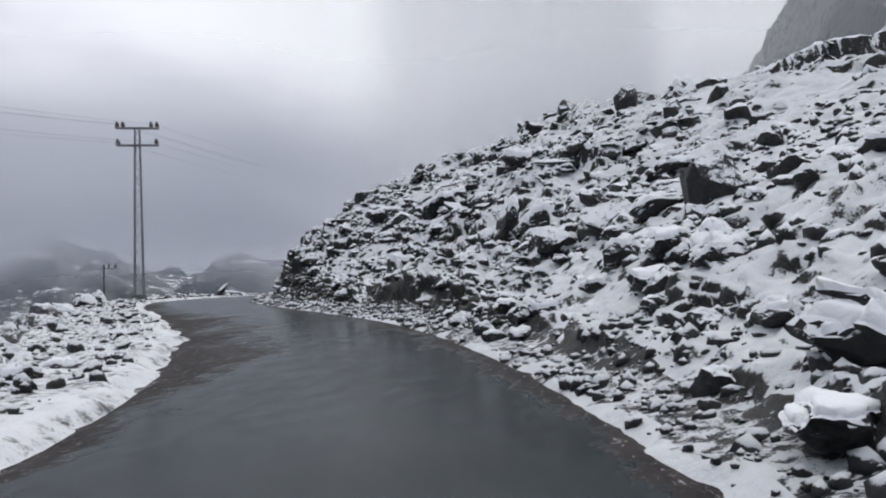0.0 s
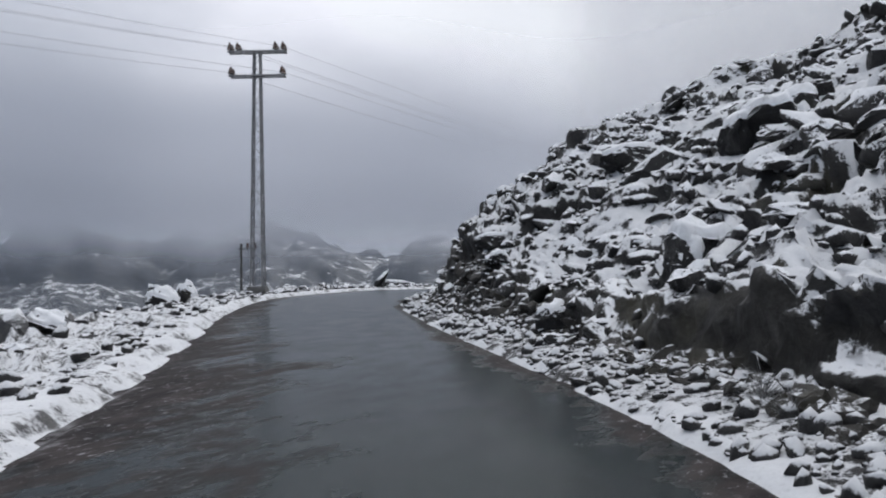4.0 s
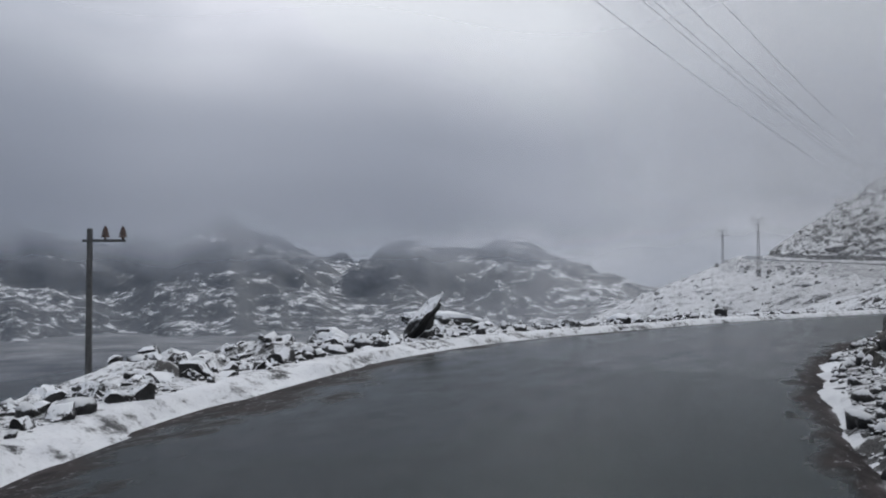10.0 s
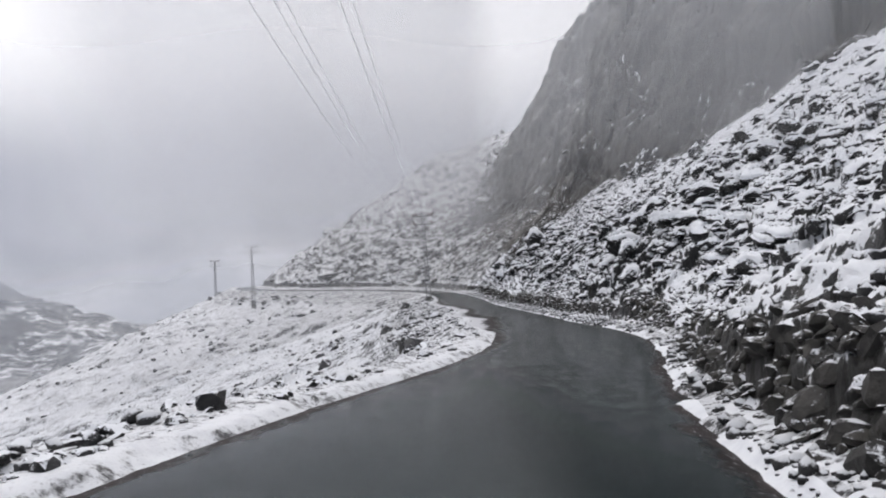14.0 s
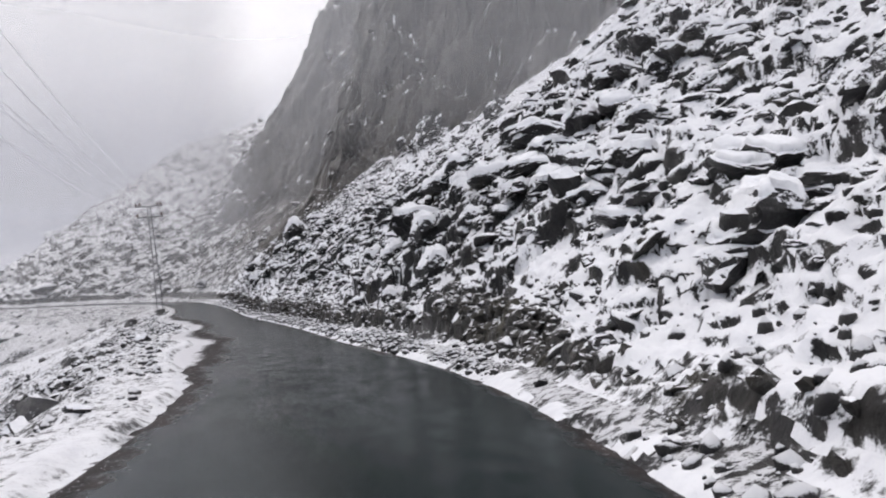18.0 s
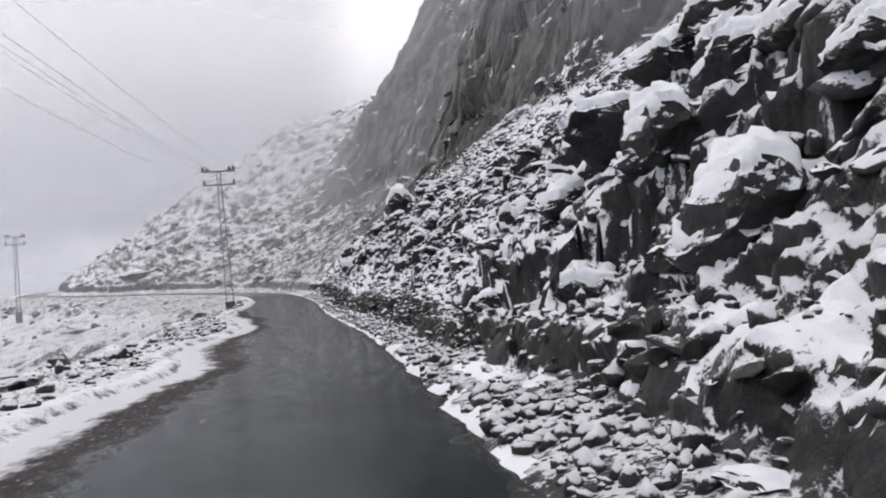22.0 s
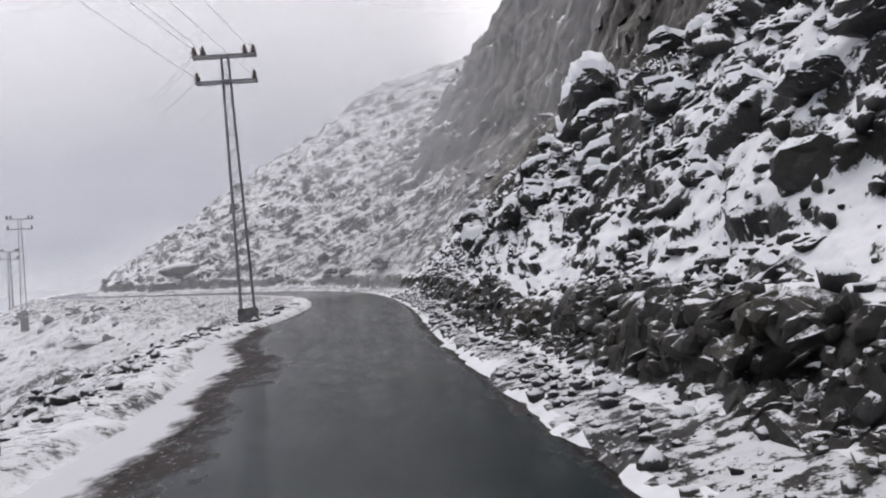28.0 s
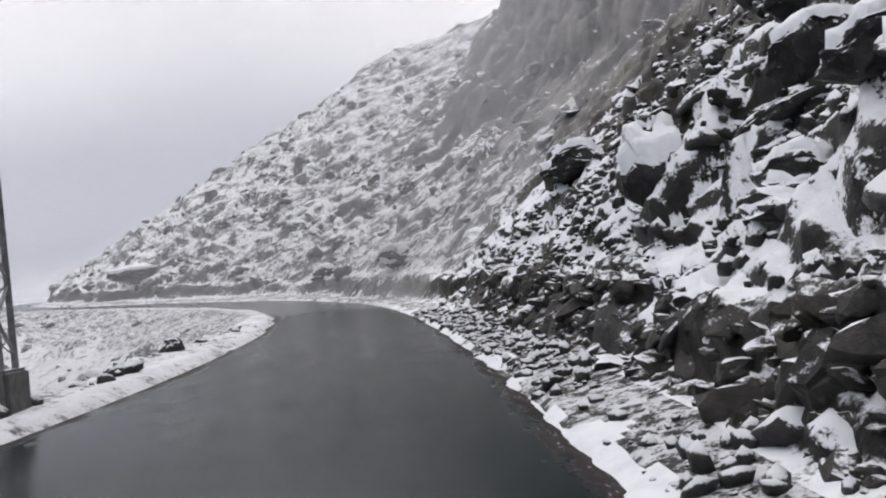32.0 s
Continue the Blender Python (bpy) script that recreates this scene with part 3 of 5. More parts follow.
# ---- ground ----
def patch(name, height, line, rows, widths, side, material, rough=1.0):
    ex = np.interp(rows, line[:, 1], line[:, 0])
    x = ex[:, None] + side * widths[None, :]
    y = np.repeat(rows[:, None], len(widths), 1)
    z = height(x, y, rough)
    if side < 0:
        z = np.maximum(z, VALLEY - 1.5)
    if side > 0:
        p = np.stack([x, y, z], -1)
        n = np.cross(np.gradient(p, axis=1), np.gradient(p, axis=0))
        n = n / np.maximum(np.linalg.norm(n, axis=-1, keepdims=True), 1e-9)
        deep = 0.42 * vnoise3(x / 0.85, y / 0.85, z / 0.5, 181) + 0.16 * vnoise3(x / 0.33, y / 0.33, z / 0.27, 183) + 0.08 * vnoise3(x / 0.15, y / 0.15, z / 0.13, 185)
        foot, crag = cliff_foot(y)
        deep = deep + crag * smooth(widths[None, :] - foot, 0, 3) * (1.5 * vnoise3(x / 3.4, y / 3.4, z / 2.2, 187) + 0.7 * vnoise3(x / 1.5, y / 1.5, z / 1.1, 189))
        p = p + n * (deep * smooth(widths, 0.7, 1.6)[None, :] * smooth(1 - n[..., 2], 0.05, 0.5))[..., None]
        x, y, z = p[..., 0], p[..., 1], p[..., 2]
    verts = np.stack([x.ravel(), y.ravel(), z.ravel()], 1)
    faces = grid_faces(len(rows), len(widths))
    ob = mesh_object(name, verts, faces if side > 0 else faces[:, ::-1], material, True)
    if side < 0:
        d, _, _, ny = away(x, y, EDGE_L)
        ob.data.materials.append(OUTER)
        stony = (d > 0.5 + 0.8 * fbm(x / 1.2, y / 1.2, 159, 3)) & (d < 5.5 + 3 * fbm(x / 4, y / 4, 163, 2))
        ob.data.polygons.foreach_set("material_index", stony.ravel()[faces[:, 0]].astype(np.int32))
    if side > 0:
        d, _, _, ny = away(x, y, EDGE_R)
        foot, crag = cliff_foot(ny)
        bare = crag * smooth(d - foot, -2.5, 0.5) + 0.35 * fbm(x / 4, y / 4, 151, 3) > 0.45
        bare = bare | ((ny > 150) & (ny < 187) & (d > 5 + 0.25 * np.abs(ny - 166) + 7 * fbm(x / 5, y / 5, 173, 3)) & (d < 60))
        ob.data.materials.append(CLIFF)
        ob.data.materials.append(VERGE_MAT)
        stony = (d > 0.06 + 0.6 * fbm(x / 0.9, y / 0.9, 155, 3)) & (d < 0.25 + table(ny, VERGE) * (1.35 + 0.9 * fbm(x / 2.2, y / 2.2, 153, 3)))
        ob.data.materials.append(WALL)
        ob.data.materials.append(DEEP)
        ob.data.materials.append(THIN)
        thin = (ny + 12 * fbm(x / 3, y / 3, 169, 3) < 50) | ((ny > 91) & (ny < 101) & (d > 2.2) & (d < 7 + 4 * fbm(x / 3, y / 3, 179, 2))) | ((ny > 136) & (ny < 152) & (d > 3.6 + 3 * fbm(x / 3, y / 3, 193, 3)))
        snowier = ((ny + 14 * fbm(x / 3, y / 3, 165, 3) > 115) & (ny + 10 * fbm(x / 4, y / 4, 175, 2) < 133)) | ((ny > 97) & (ny < 110) & (d > 6.5)) | ((ny > 146) & (ny < 166) & (d < 4))
        v = table(ny, VERGE)
        wall = (d > v * (0.70 + 0.5 * fbm(x / 3.1, y / 3.1, 5, 2))) & (d < v + 0.75 + 1.2 * fbm(x / 2.6, y / 2.6, 157, 3)) & (ny > 17 + 8 * fbm(x / 3, y / 3, 167, 2)) & ~((((ny > 89) & (ny < 103)) | ((ny > 72.5) & (ny < 81))) & (fbm(x / 1.5, y / 1.5, 177, 3) < 0.18))
        ob.data.polygons.foreach_set("material_index", np.where(stony & ~wall, 2, np.where(wall, 3, np.where(bare, 1, np.where(snowier, 4, np.where(thin, 5, 0))))).ravel()[faces[:, 0]].astype(np.int32))
    return ob


def steps(*spans):
    """Positions with a spacing of their own in each span."""
    out = []
    for a, b, n in spans:
        out.extend(np.linspace(a, b, n, endpoint=False))
    return np.array(out + [spans[-1][1]])


VALLEY = -33.0
W_NEAR = steps((-0.6, 0.6, 14), (0.6, 3.4, 50), (3.4, 8, 46), (8, 18, 60), (18, 40, 64), (40, 90, 40))
near_hill = tagged(patch("hillside", hill, EDGE_R, steps((-20, -2, 60), (-2, 140, 1350), (140, 168, 190)), W_NEAR, 1, ROCK), "steep hillside of dark broken rock under fresh thin snow", "hillside", kind="structure")
far_hill = tagged(patch("spur_hillside", hill, EDGE_R, steps((168, 215, 170), (215, 264, 120)), steps((-0.6, 12, 45), (12, 60, 140), (60, 170, 120)), 1, SPUR), "misty snow-dusted mountain spur above the road bend", "hillside", kind="structure")
low = tagged(patch("valley_slope", bank, EDGE_L, steps((-20, 0, 40), (0, 150, 700), (150, 230, 220), (230, 264, 60)), steps((-0.8, 1, 18), (1, 8, 56), (8, 30, 70), (30, 110, 70)), -1, BANK), "snow-covered verge and slope falling to the valley", "slope", kind="structure")


def road_strip():
    rows = steps((-20, 160, 400), (160, 264, 260))
    xl, xr = np.interp(rows, EDGE_L[:, 1], EDGE_L[:, 0]), np.interp(rows, EDGE_R[:, 1], EDGE_R[:, 0])
    f = np.linspace(-0.03, 1.03, 42)
    x = xl[:, None] * (1 - f) + xr[:, None] * f
    y = np.repeat(rows[:, None], len(f), 1)
    fi = np.repeat(f[None, :], len(rows), 0)
    z = road_z(y) + 0.02 + 0.05 * (1 - (2 * fi - 1) ** 2) - 0.05 * (2 * np.abs(fi - 0.5) > 1.0)
    ob = mesh_object("road", np.stack([x.ravel(), y.ravel(), z.ravel()], 1), grid_faces(*x.shape), ASPHALT, True)
    wide_l = table(y, ((-20, 0.06), (7, 0.10), (14, 0.30), (24, 0.32), (32, 0.20), (42, 0.18), (50, 0.08), (80, 0.08), (92, 0.14), (99, 0.30), (120, 0.30), (138, 0.24), (150, 0.07), (400, 0.05)))
    wide_r = table(y, ((-20, 0.04), (8, 0.08), (13, 0.12), (22, 0.12), (32, 0.05), (400, 0.05)))
    attribute(ob, "edge", np.clip(np.maximum(1 - 0.42 * fi / wide_l, 1 - 0.42 * (1 - fi) / wide_r), -0.5, 1.0) + 0.60 * smooth(y, 91, 99) * (1 - smooth(y, 140, 150)) * np.clip(1 - fi / 0.36, 0, 1))
    return tagged(ob, "wet dark asphalt mountain road with muddy slushy edges", "road", kind="structure")


road = road_strip()

# ---- the valley, the far mountains and the cloud ----
def valley_floor():
    r = np.concatenate([np.linspace(20, 400, 40), np.geomspace(420, 4200, 30)])
    a = np.linspace(0, 2 * math.pi, 97)
    rr, aa = np.meshgrid(r, a, indexing="ij")
    x, y = -60 + rr * np.cos(aa), 90 + rr * np.sin(aa)
    z = VALLEY + 1.2 * fbm(x / 60, y / 60, 201, 4)
    return tagged(mesh_object("ground", np.stack([x.ravel(), y.ravel(), z.ravel()], 1), grid_faces(*x.shape), FLATS, True), "snow-covered flat valley floor, coloured darker and bluer for haze", "ground", kind="structure")


valley_floor()


def lake():
    a = np.linspace(0, 2 * math.pi, 120, endpoint=False)
    wob = 1 + 0.25 * fbm(3 * np.cos(a) + 9, 3 * np.sin(a), 211, 3)
    x, y = -210 + 95 * wob * np.cos(a) - 0.25 * 240 * np.sin(a), 140 + 240 * wob * np.sin(a)
    verts = np.vstack([[(-210, 140, VALLEY + 0.9)], np.stack([x, y, np.full_like(x, VALLEY + 0.9)], 1)])
    i = np.arange(120)
    return tagged(mesh_object("lake_water", verts, np.stack([np.zeros(120, int), 1 + i, 1 + (i + 1) % 120], 1), WATER), "dark still water on the valley floor", "water", kind="structure")


lake()


def range_of_hills(name, r0, r1, a0, a1, top, seed):
    """A mountain side that rises away from the road."""
    a, r = np.radians(np.linspace(a0, a1, 260)), np.linspace(0, 1, 60)
    aa, tt = np.meshgrid(a, r, indexing="ij")
    rr = r0 + (r1 - r0) * tt + 90 * fbm(aa * 9, tt * 0 + 3, seed, 4)
    x, y = -25 + rr * np.sin(aa), 80 + rr * np.cos(aa)
    ridges = fbm(x / 120, y / 120, seed + 7, 5)
    ends = 0.25 + 0.75 * smooth(-aa, 0.22, 0.55)
    z = VALLEY - 2 + ends * (top * tt ** 1.15 * (1 + 0.5 * fbm(aa * 6, tt * 0, seed + 3, 3)) + 36 * tt * np.abs(ridges) * 2)
    return tagged(mesh_object(name, np.stack([x.ravel(), y.ravel(), z.ravel()], 1), grid_faces(*x.shape)[:, ::-1], FAR, True), "far mountain side with snow and rock gullies, coloured blue for haze", "mountain", kind="structure")


range_of_hills("far_mountain", 560, 900, -150, 6, 62, 221)


def cloud_sheet(name, r, a0, a1, z0, z1, material, label, fade_ends, top, last, rest=0.0):
    a, h = np.radians(np.linspace(a0, a1, 220)), np.linspace(0, 1, 180)
    aa, hh = np.meshgrid(a, h, indexing="ij")
    rr = r * (1 + 0.06 * np.sin(aa * 11))
    x, y, z = -25 + rr * np.sin(aa), 80 + rr * np.cos(aa), z0 + (z1 - z0) * hh
    ob = mesh_object(name, np.stack([x.ravel(), y.ravel(), z.ravel()], 1), grid_faces(*x.shape), material, True)
    u = np.repeat(np.linspace(0, 1, 220)[:, None], 180, 1)
    high = top * (1 - 0.45 * (rest == 0) * smooth(np.degrees(aa), -44, -22))
    attribute(ob, "fade", 0.004 + smooth(u, 0, fade_ends) * smooth(last - np.degrees(aa), 0, 26) * (1 - (1 - rest) * smooth(z, 0.45 * high, high)))
    return tagged(ob, label, "cloud", kind="structure")


# HAZE is an added dark blue sheet; the valley's distance haze is its colour.
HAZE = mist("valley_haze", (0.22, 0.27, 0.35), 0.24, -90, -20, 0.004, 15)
CLOUD = mist("low_cloud", (0.71, 0.735, 0.80), 1.0, 0, 44, 0.009, 28)
VEIL = mist("thin_mist", (0.95, 0.96, 0.99), 0.22, -32, 8, 0.03, 8)
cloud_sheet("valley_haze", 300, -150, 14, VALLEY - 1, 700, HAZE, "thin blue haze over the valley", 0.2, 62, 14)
cloud_sheet("low_cloud", 445, -150, 70, VALLEY - 1, 700, CLOUD, "grey low cloud hanging on the far mountain side", 0.1, 165, 70, 0.28)


def veil(y0, slant, x0, x1, high, material=VEIL, right=0.35, wave=5.0, left=-800, low=-30):
    """A thin sheet of mist that hangs across the far end of the bay."""
    uu, hh = np.meshgrid(np.linspace(0, 1, 220), np.linspace(0, 1, 120), indexing="ij")
    x = left + (x1 - left) * uu ** 0.5
    y, z = y0 + slant * (x - x0) + wave * np.sin(x / 13), low + (400 - low) * hh
    ob = mesh_object("mist_veil", np.stack([x.ravel(), y.ravel(), z.ravel()], 1), grid_faces(*x.shape), material, True)
    attribute(ob, "fade", 0.004 + smooth(x, x0, x0 + 0.25 * (x1 - x0)) * smooth(x1 - x, 0, right * (x1 - x0)) * (1 - smooth(z, 0.5 * high, high)))
    return tagged(ob, "thin white mist drifting across the bend", "mist", kind="structure")


veil(176, 0.0, -135, 110, 120)
SPUR_MIST = mist("spur_mist", (0.97, 0.975, 0.99), 0.24, 8, 20, 0.04, 4)
for y in (168.5, 171.0, 173.5):
    veil(y, 0.0, -84, -12, 150, SPUR_MIST, 0.11, 1.0, -84)
HIGH = mist("high_mist", (0.97, 0.975, 0.99), 0.24, 6, 17, 0.05, 2)
for y in (86.0, 114.0):
    veil(y, 0.0, -40, 70, 120, HIGH, 0.26, 1.0, -40, 5)


# ---- power line ----
def box(bm, a, b, w, t):
    """A bar of section w by t from a to b."""
    a, b = Vector(a), Vector(b)
    m = (b - a).to_track_quat("Z", "Y").to_matrix().to_4x4()
    geo = bmesh.ops.create_cube(bm, size=1.0)["verts"]
    bmesh.ops.transform(bm, matrix=Matrix.Translation((a + b) / 2) @ m @ Matrix.Diagonal((w, t, (b - a).length, 1)), verts=geo)


def bar(name, a, b, w, t, material, parent, label=""):
    bm = bmesh.new()
    box(bm, a, b, w, t)
    return part(name, bm, material, parent, label)


def angle_iron(name, a, b, w, material, parent, out):
    """An L-shaped leg: two thin flanges."""
    bm = bmesh.new()
    o = Vector(out)
    box(bm, a, b, w, 0.012)
    box(bm, Vector(a) + o * w / 2, Vector(b) + o * w / 2, 0.012, w)
    return part(name, bm, material, parent)


def insulator(parent, x, y, z, lean=0.0):
    bm = bmesh.new()
    for i, (r, dz) in enumerate(((0.04, 0.0), (0.115, 0.06), (0.05, 0.10), (0.10, 0.14), (0.05, 0.18), (0.08, 0.22), (0.04, 0.28))):
        bmesh.ops.create_cone(bm, cap_ends=True, segments=10, radius1=r, radius2=r * 0.7, depth=0.07, matrix=Matrix.Translation((x, y, z + dz)))
    return part("insulator", bm, PORCELAIN, parent, "brown porcelain pin insulator")


def lattice_pole(height, base, block, label):
    """A square lattice pole of angle iron on a concrete block, with two crossarms along x."""
    pole = new("lattice_pole")
    w0, w1 = base, 0.26
    bm = bmesh.new()
    geo = bmesh.ops.create_cube(bm, size=1.0)["verts"]
    bmesh.ops.transform(bm, matrix=Matrix.Translation((0, 0, -0.55 + block / 2)) @ Matrix.Diagonal((base + 0.22, base + 0.22, 1.1 + block, 1)), verts=geo)
    bmesh.ops.bevel(bm, geom=bm.edges[:], offset=0.04, segments=2, affect="EDGES")
    part("concrete_base", bm, CONCRETE, pole, "rough concrete footing with snow on top")

    def corner(sx, sy, z):
        w = w0 + (w1 - w0) * z / height
        return Vector((sx * w / 2, sy * w / 2, block + z))
    for sx in (-1, 1):
        for sy in (-1, 1):
            angle_iron("leg", corner(sx, sy, 0), corner(sx, sy, height), 0.085, STEEL, pole, (0, -sy, 0))
    z, i = 0.15, 0
    while z < height - 0.25:
        w = w0 + (w1 - w0) * z / height
        z2 = min(z + max(0.42, w * 0.95), height - 0.05)
        for (ax, ay), (bx, by) in (((-1, -1), (1, -1)), ((-1, 1), (1, 1)), ((-1, -1), (-1, 1)), ((1, -1), (1, 1))):
            lo, hi = ((ax, ay), (bx, by)) if i % 2 else ((bx, by), (ax, ay))
            bar("brace", corner(*lo, z), corner(*hi, z2), 0.045, 0.012, STEEL, pole)
        if i % 5 == 4:
            for (ax, ay), (bx, by) in (((-1, -1), (1, -1)), ((-1, 1), (1, 1)), ((-1, -1), (-1, 1)), ((1, -1), (1, 1))):
                bar("ring_bar", corner(ax, ay, z2), corner(bx, by, z2), 0.05, 0.012, STEEL, pole)
        z, i = z2, i + 1
    for z, half, dy in ((height - 0.06, 1.20, 0.17), (height - 1.06, 1.16, 0.18)):
        for s in (-1, 1):
            bar("crossarm", (-half, s * dy, block + z), (half, s * dy, block + z), 0.11, 0.06, STEEL, pole, "steel channel crossarm")
        for x in (-half + 0.07, half - 0.07):
            bar("spacer", (x, -dy, block + z), (x, dy, block + z), 0.06, 0.02, STEEL, pole)
        for x in (-half + 0.10, -half + 0.42, half - 0.42, half - 0.10):
            if z > height - 0.5 or abs(x) > half - 0.2:
                insulator(pole, x, 0.17, block + z + 0.06)
                insulator(pole, x, -0.17, block + z + 0.06)
    return tagged(pole, label, "power pole", "steel lattice poles of the power line")


POLE_A = Matrix.Translation((-32.75, 38.5, 1.36))
lp = lattice_pole(9.7, 0.50, 0.30, "tall steel lattice power pole on a snowy concrete block")
lp.matrix_basis = POLE_A @ pose(0, 0, 0, 0, 0, 31)
lp2 = copy_thing(lp, pose(-26.2, 150.1, 2.85, 0.3, -1.3, 4))
lp2["label"] = "slightly leaning steel lattice power pole on a small concrete block"
lp3 = copy_thing(lp, pose(-56.2, 201.8, 4.2, 0, 0, 25))
lp3["label"] = "misty steel lattice power pole below the far road bend"


lp4 = copy_thing(lp, pose(-68.6, 227.5, 3.6, 0, 0, 40))
lp4["label"] = "faint steel lattice power pole lost in mist"


def timber_pole():
    p = new("timber_pole")
    bm = bmesh.new()
    bmesh.ops.create_cone(bm, cap_ends=True, segments=14, radius1=0.10, radius2=0.07, depth=7.4, matrix=Matrix.Translation((0, 0, 3.7)))
    part("shaft", bm, TIMBER, p)
    bar("crossarm", (-0.2, 0.11, 7.1), (0.85, 0.11, 7.1), 0.08, 0.07, TIMBER, p)
    for x in (0.35, 0.78):
        insulator(p, x, 0.11, 7.16)
    return tagged(p, "thin dark timber pole with a short crossarm on the valley slope", "utility pole")


timber_pole().matrix_basis = pose(-44.0, 48.0, -3.4, 0, 0, 40)


def wire(a, b, sag):
    """A hanging conductor."""
    cu = bpy.data.curves.new("power_cable", "CURVE")
    cu.dimensions, cu.bevel_depth, cu.bevel_resolution = "3D", 0.0065, 1
    sp = cu.splines.new("POLY")
    sp.points.add(28)
    for i in range(29):
        t = i / 28
        p = Vector(a).lerp(Vector(b), t)
        sp.points[i].co = (p.x, p.y, p.z - 4 * sag * t * (1 - t), 1)
    cu.materials.append(WIRE)
    return tagged(new("power_cable", cu), "thin sagging bare aluminium power cable between the poles", "cable", "conductors of the power line")


def arm_points(m, back=False):
    return [m @ Vector((x, 0.0, z)) for z, x in ((10.15, -1.05), (10.15, -0.75), (10.15, 1.05), (9.10, -1.05), (9.10, 1.05))]


ends = [arm_points(pose(-36, -32, 0.5, 0, 0, 5)), arm_points(lp.matrix_basis), arm_points(lp2.matrix_basis), arm_points(lp3.matrix_basis), arm_points(lp4.matrix_basis)]
for (p, q), sag in zip(zip(ends[:-1], ends[1:]), (1.6, 2.2, 0.9, 1.6)):
    for a, b in zip(p, q):
        wire(a, b, sag)


# ---- rocks ----
def rock_mesh(name, seed, flat=0.7, cuts=9, detail=2):
    """An angular block: a ball cut by random planes, with chipped edges."""
    rng = random.Random(seed)
    bm = bmesh.new()
    bmesh.ops.create_icosphere(bm, subdivisions=detail + 1, radius=1.0)
    planes = []
    spin = Euler((rng.uniform(-0.8, 0.8), rng.uniform(-0.8, 0.8), rng.uniform(0, 3.1))).to_matrix()
    for axis in (Vector((1, 0, 0)), Vector((0, 1, 0)), Vector((0, 0, 1))):
        for sign in (-1, 1):
            lean = Vector((rng.gauss(0, 0.28), rng.gauss(0, 0.28), rng.gauss(0, 0.28)))
            planes.append(((spin @ (axis * sign + lean)).normalized(), rng.uniform(0.52, 0.82)))
    for i in range(cuts):
        n = Vector((rng.gauss(0, 1), rng.gauss(0, 1), rng.gauss(0, 0.8))).normalized()
        planes.append((n, rng.uniform(0.58, 0.86)))
    sx, sy, sz = rng.uniform(0.85, 1.3), rng.uniform(0.7, 1.1), flat * rng.uniform(0.75, 1.2)
    for v in bm.verts:
        c = v.co.copy()
        for n, d in planes:
            over = c.dot(n) - d
            if over > 0:
                c -= n * over
        c += 0.16 * noise.noise_vector(c * 2.3 + Vector((seed, 0, 0))) + 0.055 * noise.noise_vector(c * 7.0 + Vector((0, seed, 0)))
        v.co = Vector((c.x * sx, c.y * sy, c.z * sz))
    me = bpy.data.meshes.new(name)
    bm.to_mesh(me)
    bm.free()
    me.materials.append(STONE)
    return me


SHAPES = [rock_mesh("rock", s, 0.5 + 0.5 * (s % 4) / 3, 8 + s % 4, 2) for s in range(14)]


def ground_at(x, y):
    """Height of the ground beside the road."""
    ax, ay = np.array([float(x)]), np.array([float(y)])
    if x > np.interp(y, EDGE_R[:, 1], EDGE_R[:, 0]):
        return float(hill(ax, ay)[0])
    if x < np.interp(y, EDGE_L[:, 1], EDGE_L[:, 0]):
        return float(bank(ax, ay)[0])
    return float(road_z(y))


def boulder(x, y, size, shape, label, dims=(1, 1, 1), turn=0.0, tilt=0.0, sink=0.3, lift=None, group=""):
    ob = new("boulder", SHAPES[shape])
    z = ground_at(x, y) if lift is None else lift
    ob.matrix_basis = Matrix.Translation((x, y, z + size * dims[2] * (0.6 - sink))) @ pose(0, 0, 0, tilt, 0, turn) @ Matrix.Diagonal((size * dims[0], size * dims[1], size * dims[2], 1))
    return tagged(ob, label, "boulder", group)

BIG = [rock_mesh("boulder", 40 + s, 0.75, 10, 3) for s in range(6)]


def cap_mesh(me, thick, seed):
    """A pillow of snow that shows on the upper faces of a boulder and sinks into its sides."""
    cap = me.copy()
    cap.materials.clear()
    cap.materials.append(SNOW)
    bm = bmesh.new()
    bm.from_mesh(cap)
    bm.normal_update()
    moved = []
    for v in bm.verts:
        t = min(1.0, max(0.0, (v.normal.z - 0.22) / 0.40))
        t = t * t * (3 - 2 * t)
        wob = 1 + 0.7 * noise.noise(v.co * 2.2 + Vector((seed, 3, 0)))
        moved.append(v.co * (0.88 + 0.10 * t) + Vector((0, 0, thick * t * wob)))
    for v, c in zip(bm.verts, moved):
        v.co = c
    bm.to_mesh(cap)
    bm.free()
    cap.polygons.foreach_set("use_smooth", np.ones(len(cap.polygons), bool))
    return cap


CAPS = [cap_mesh(m, 0.22, i) for i, m in enumerate(BIG)]


def capped(x, y, size, shape, label, dims=(1, 1, 0.8), turn=0.0, tilt=0.0, roll=0.0, cap=True):
    """A large boulder with a cap of snow."""
    ob = new("boulder", BIG[shape])
    zz = ground_at(x, y) + 0.22 * size * dims[2]
    ob.matrix_basis = pose(x, y, zz, tilt, roll, turn) @ Matrix.Diagonal((size * dims[0], size * dims[1], size * dims[2], 1))
    tagged(ob, label, "boulder")
    if cap:
        c = new("snow_cap", CAPS[shape])
        c.parent = ob
        c["label"] = "pillow of fresh snow"
    return ob


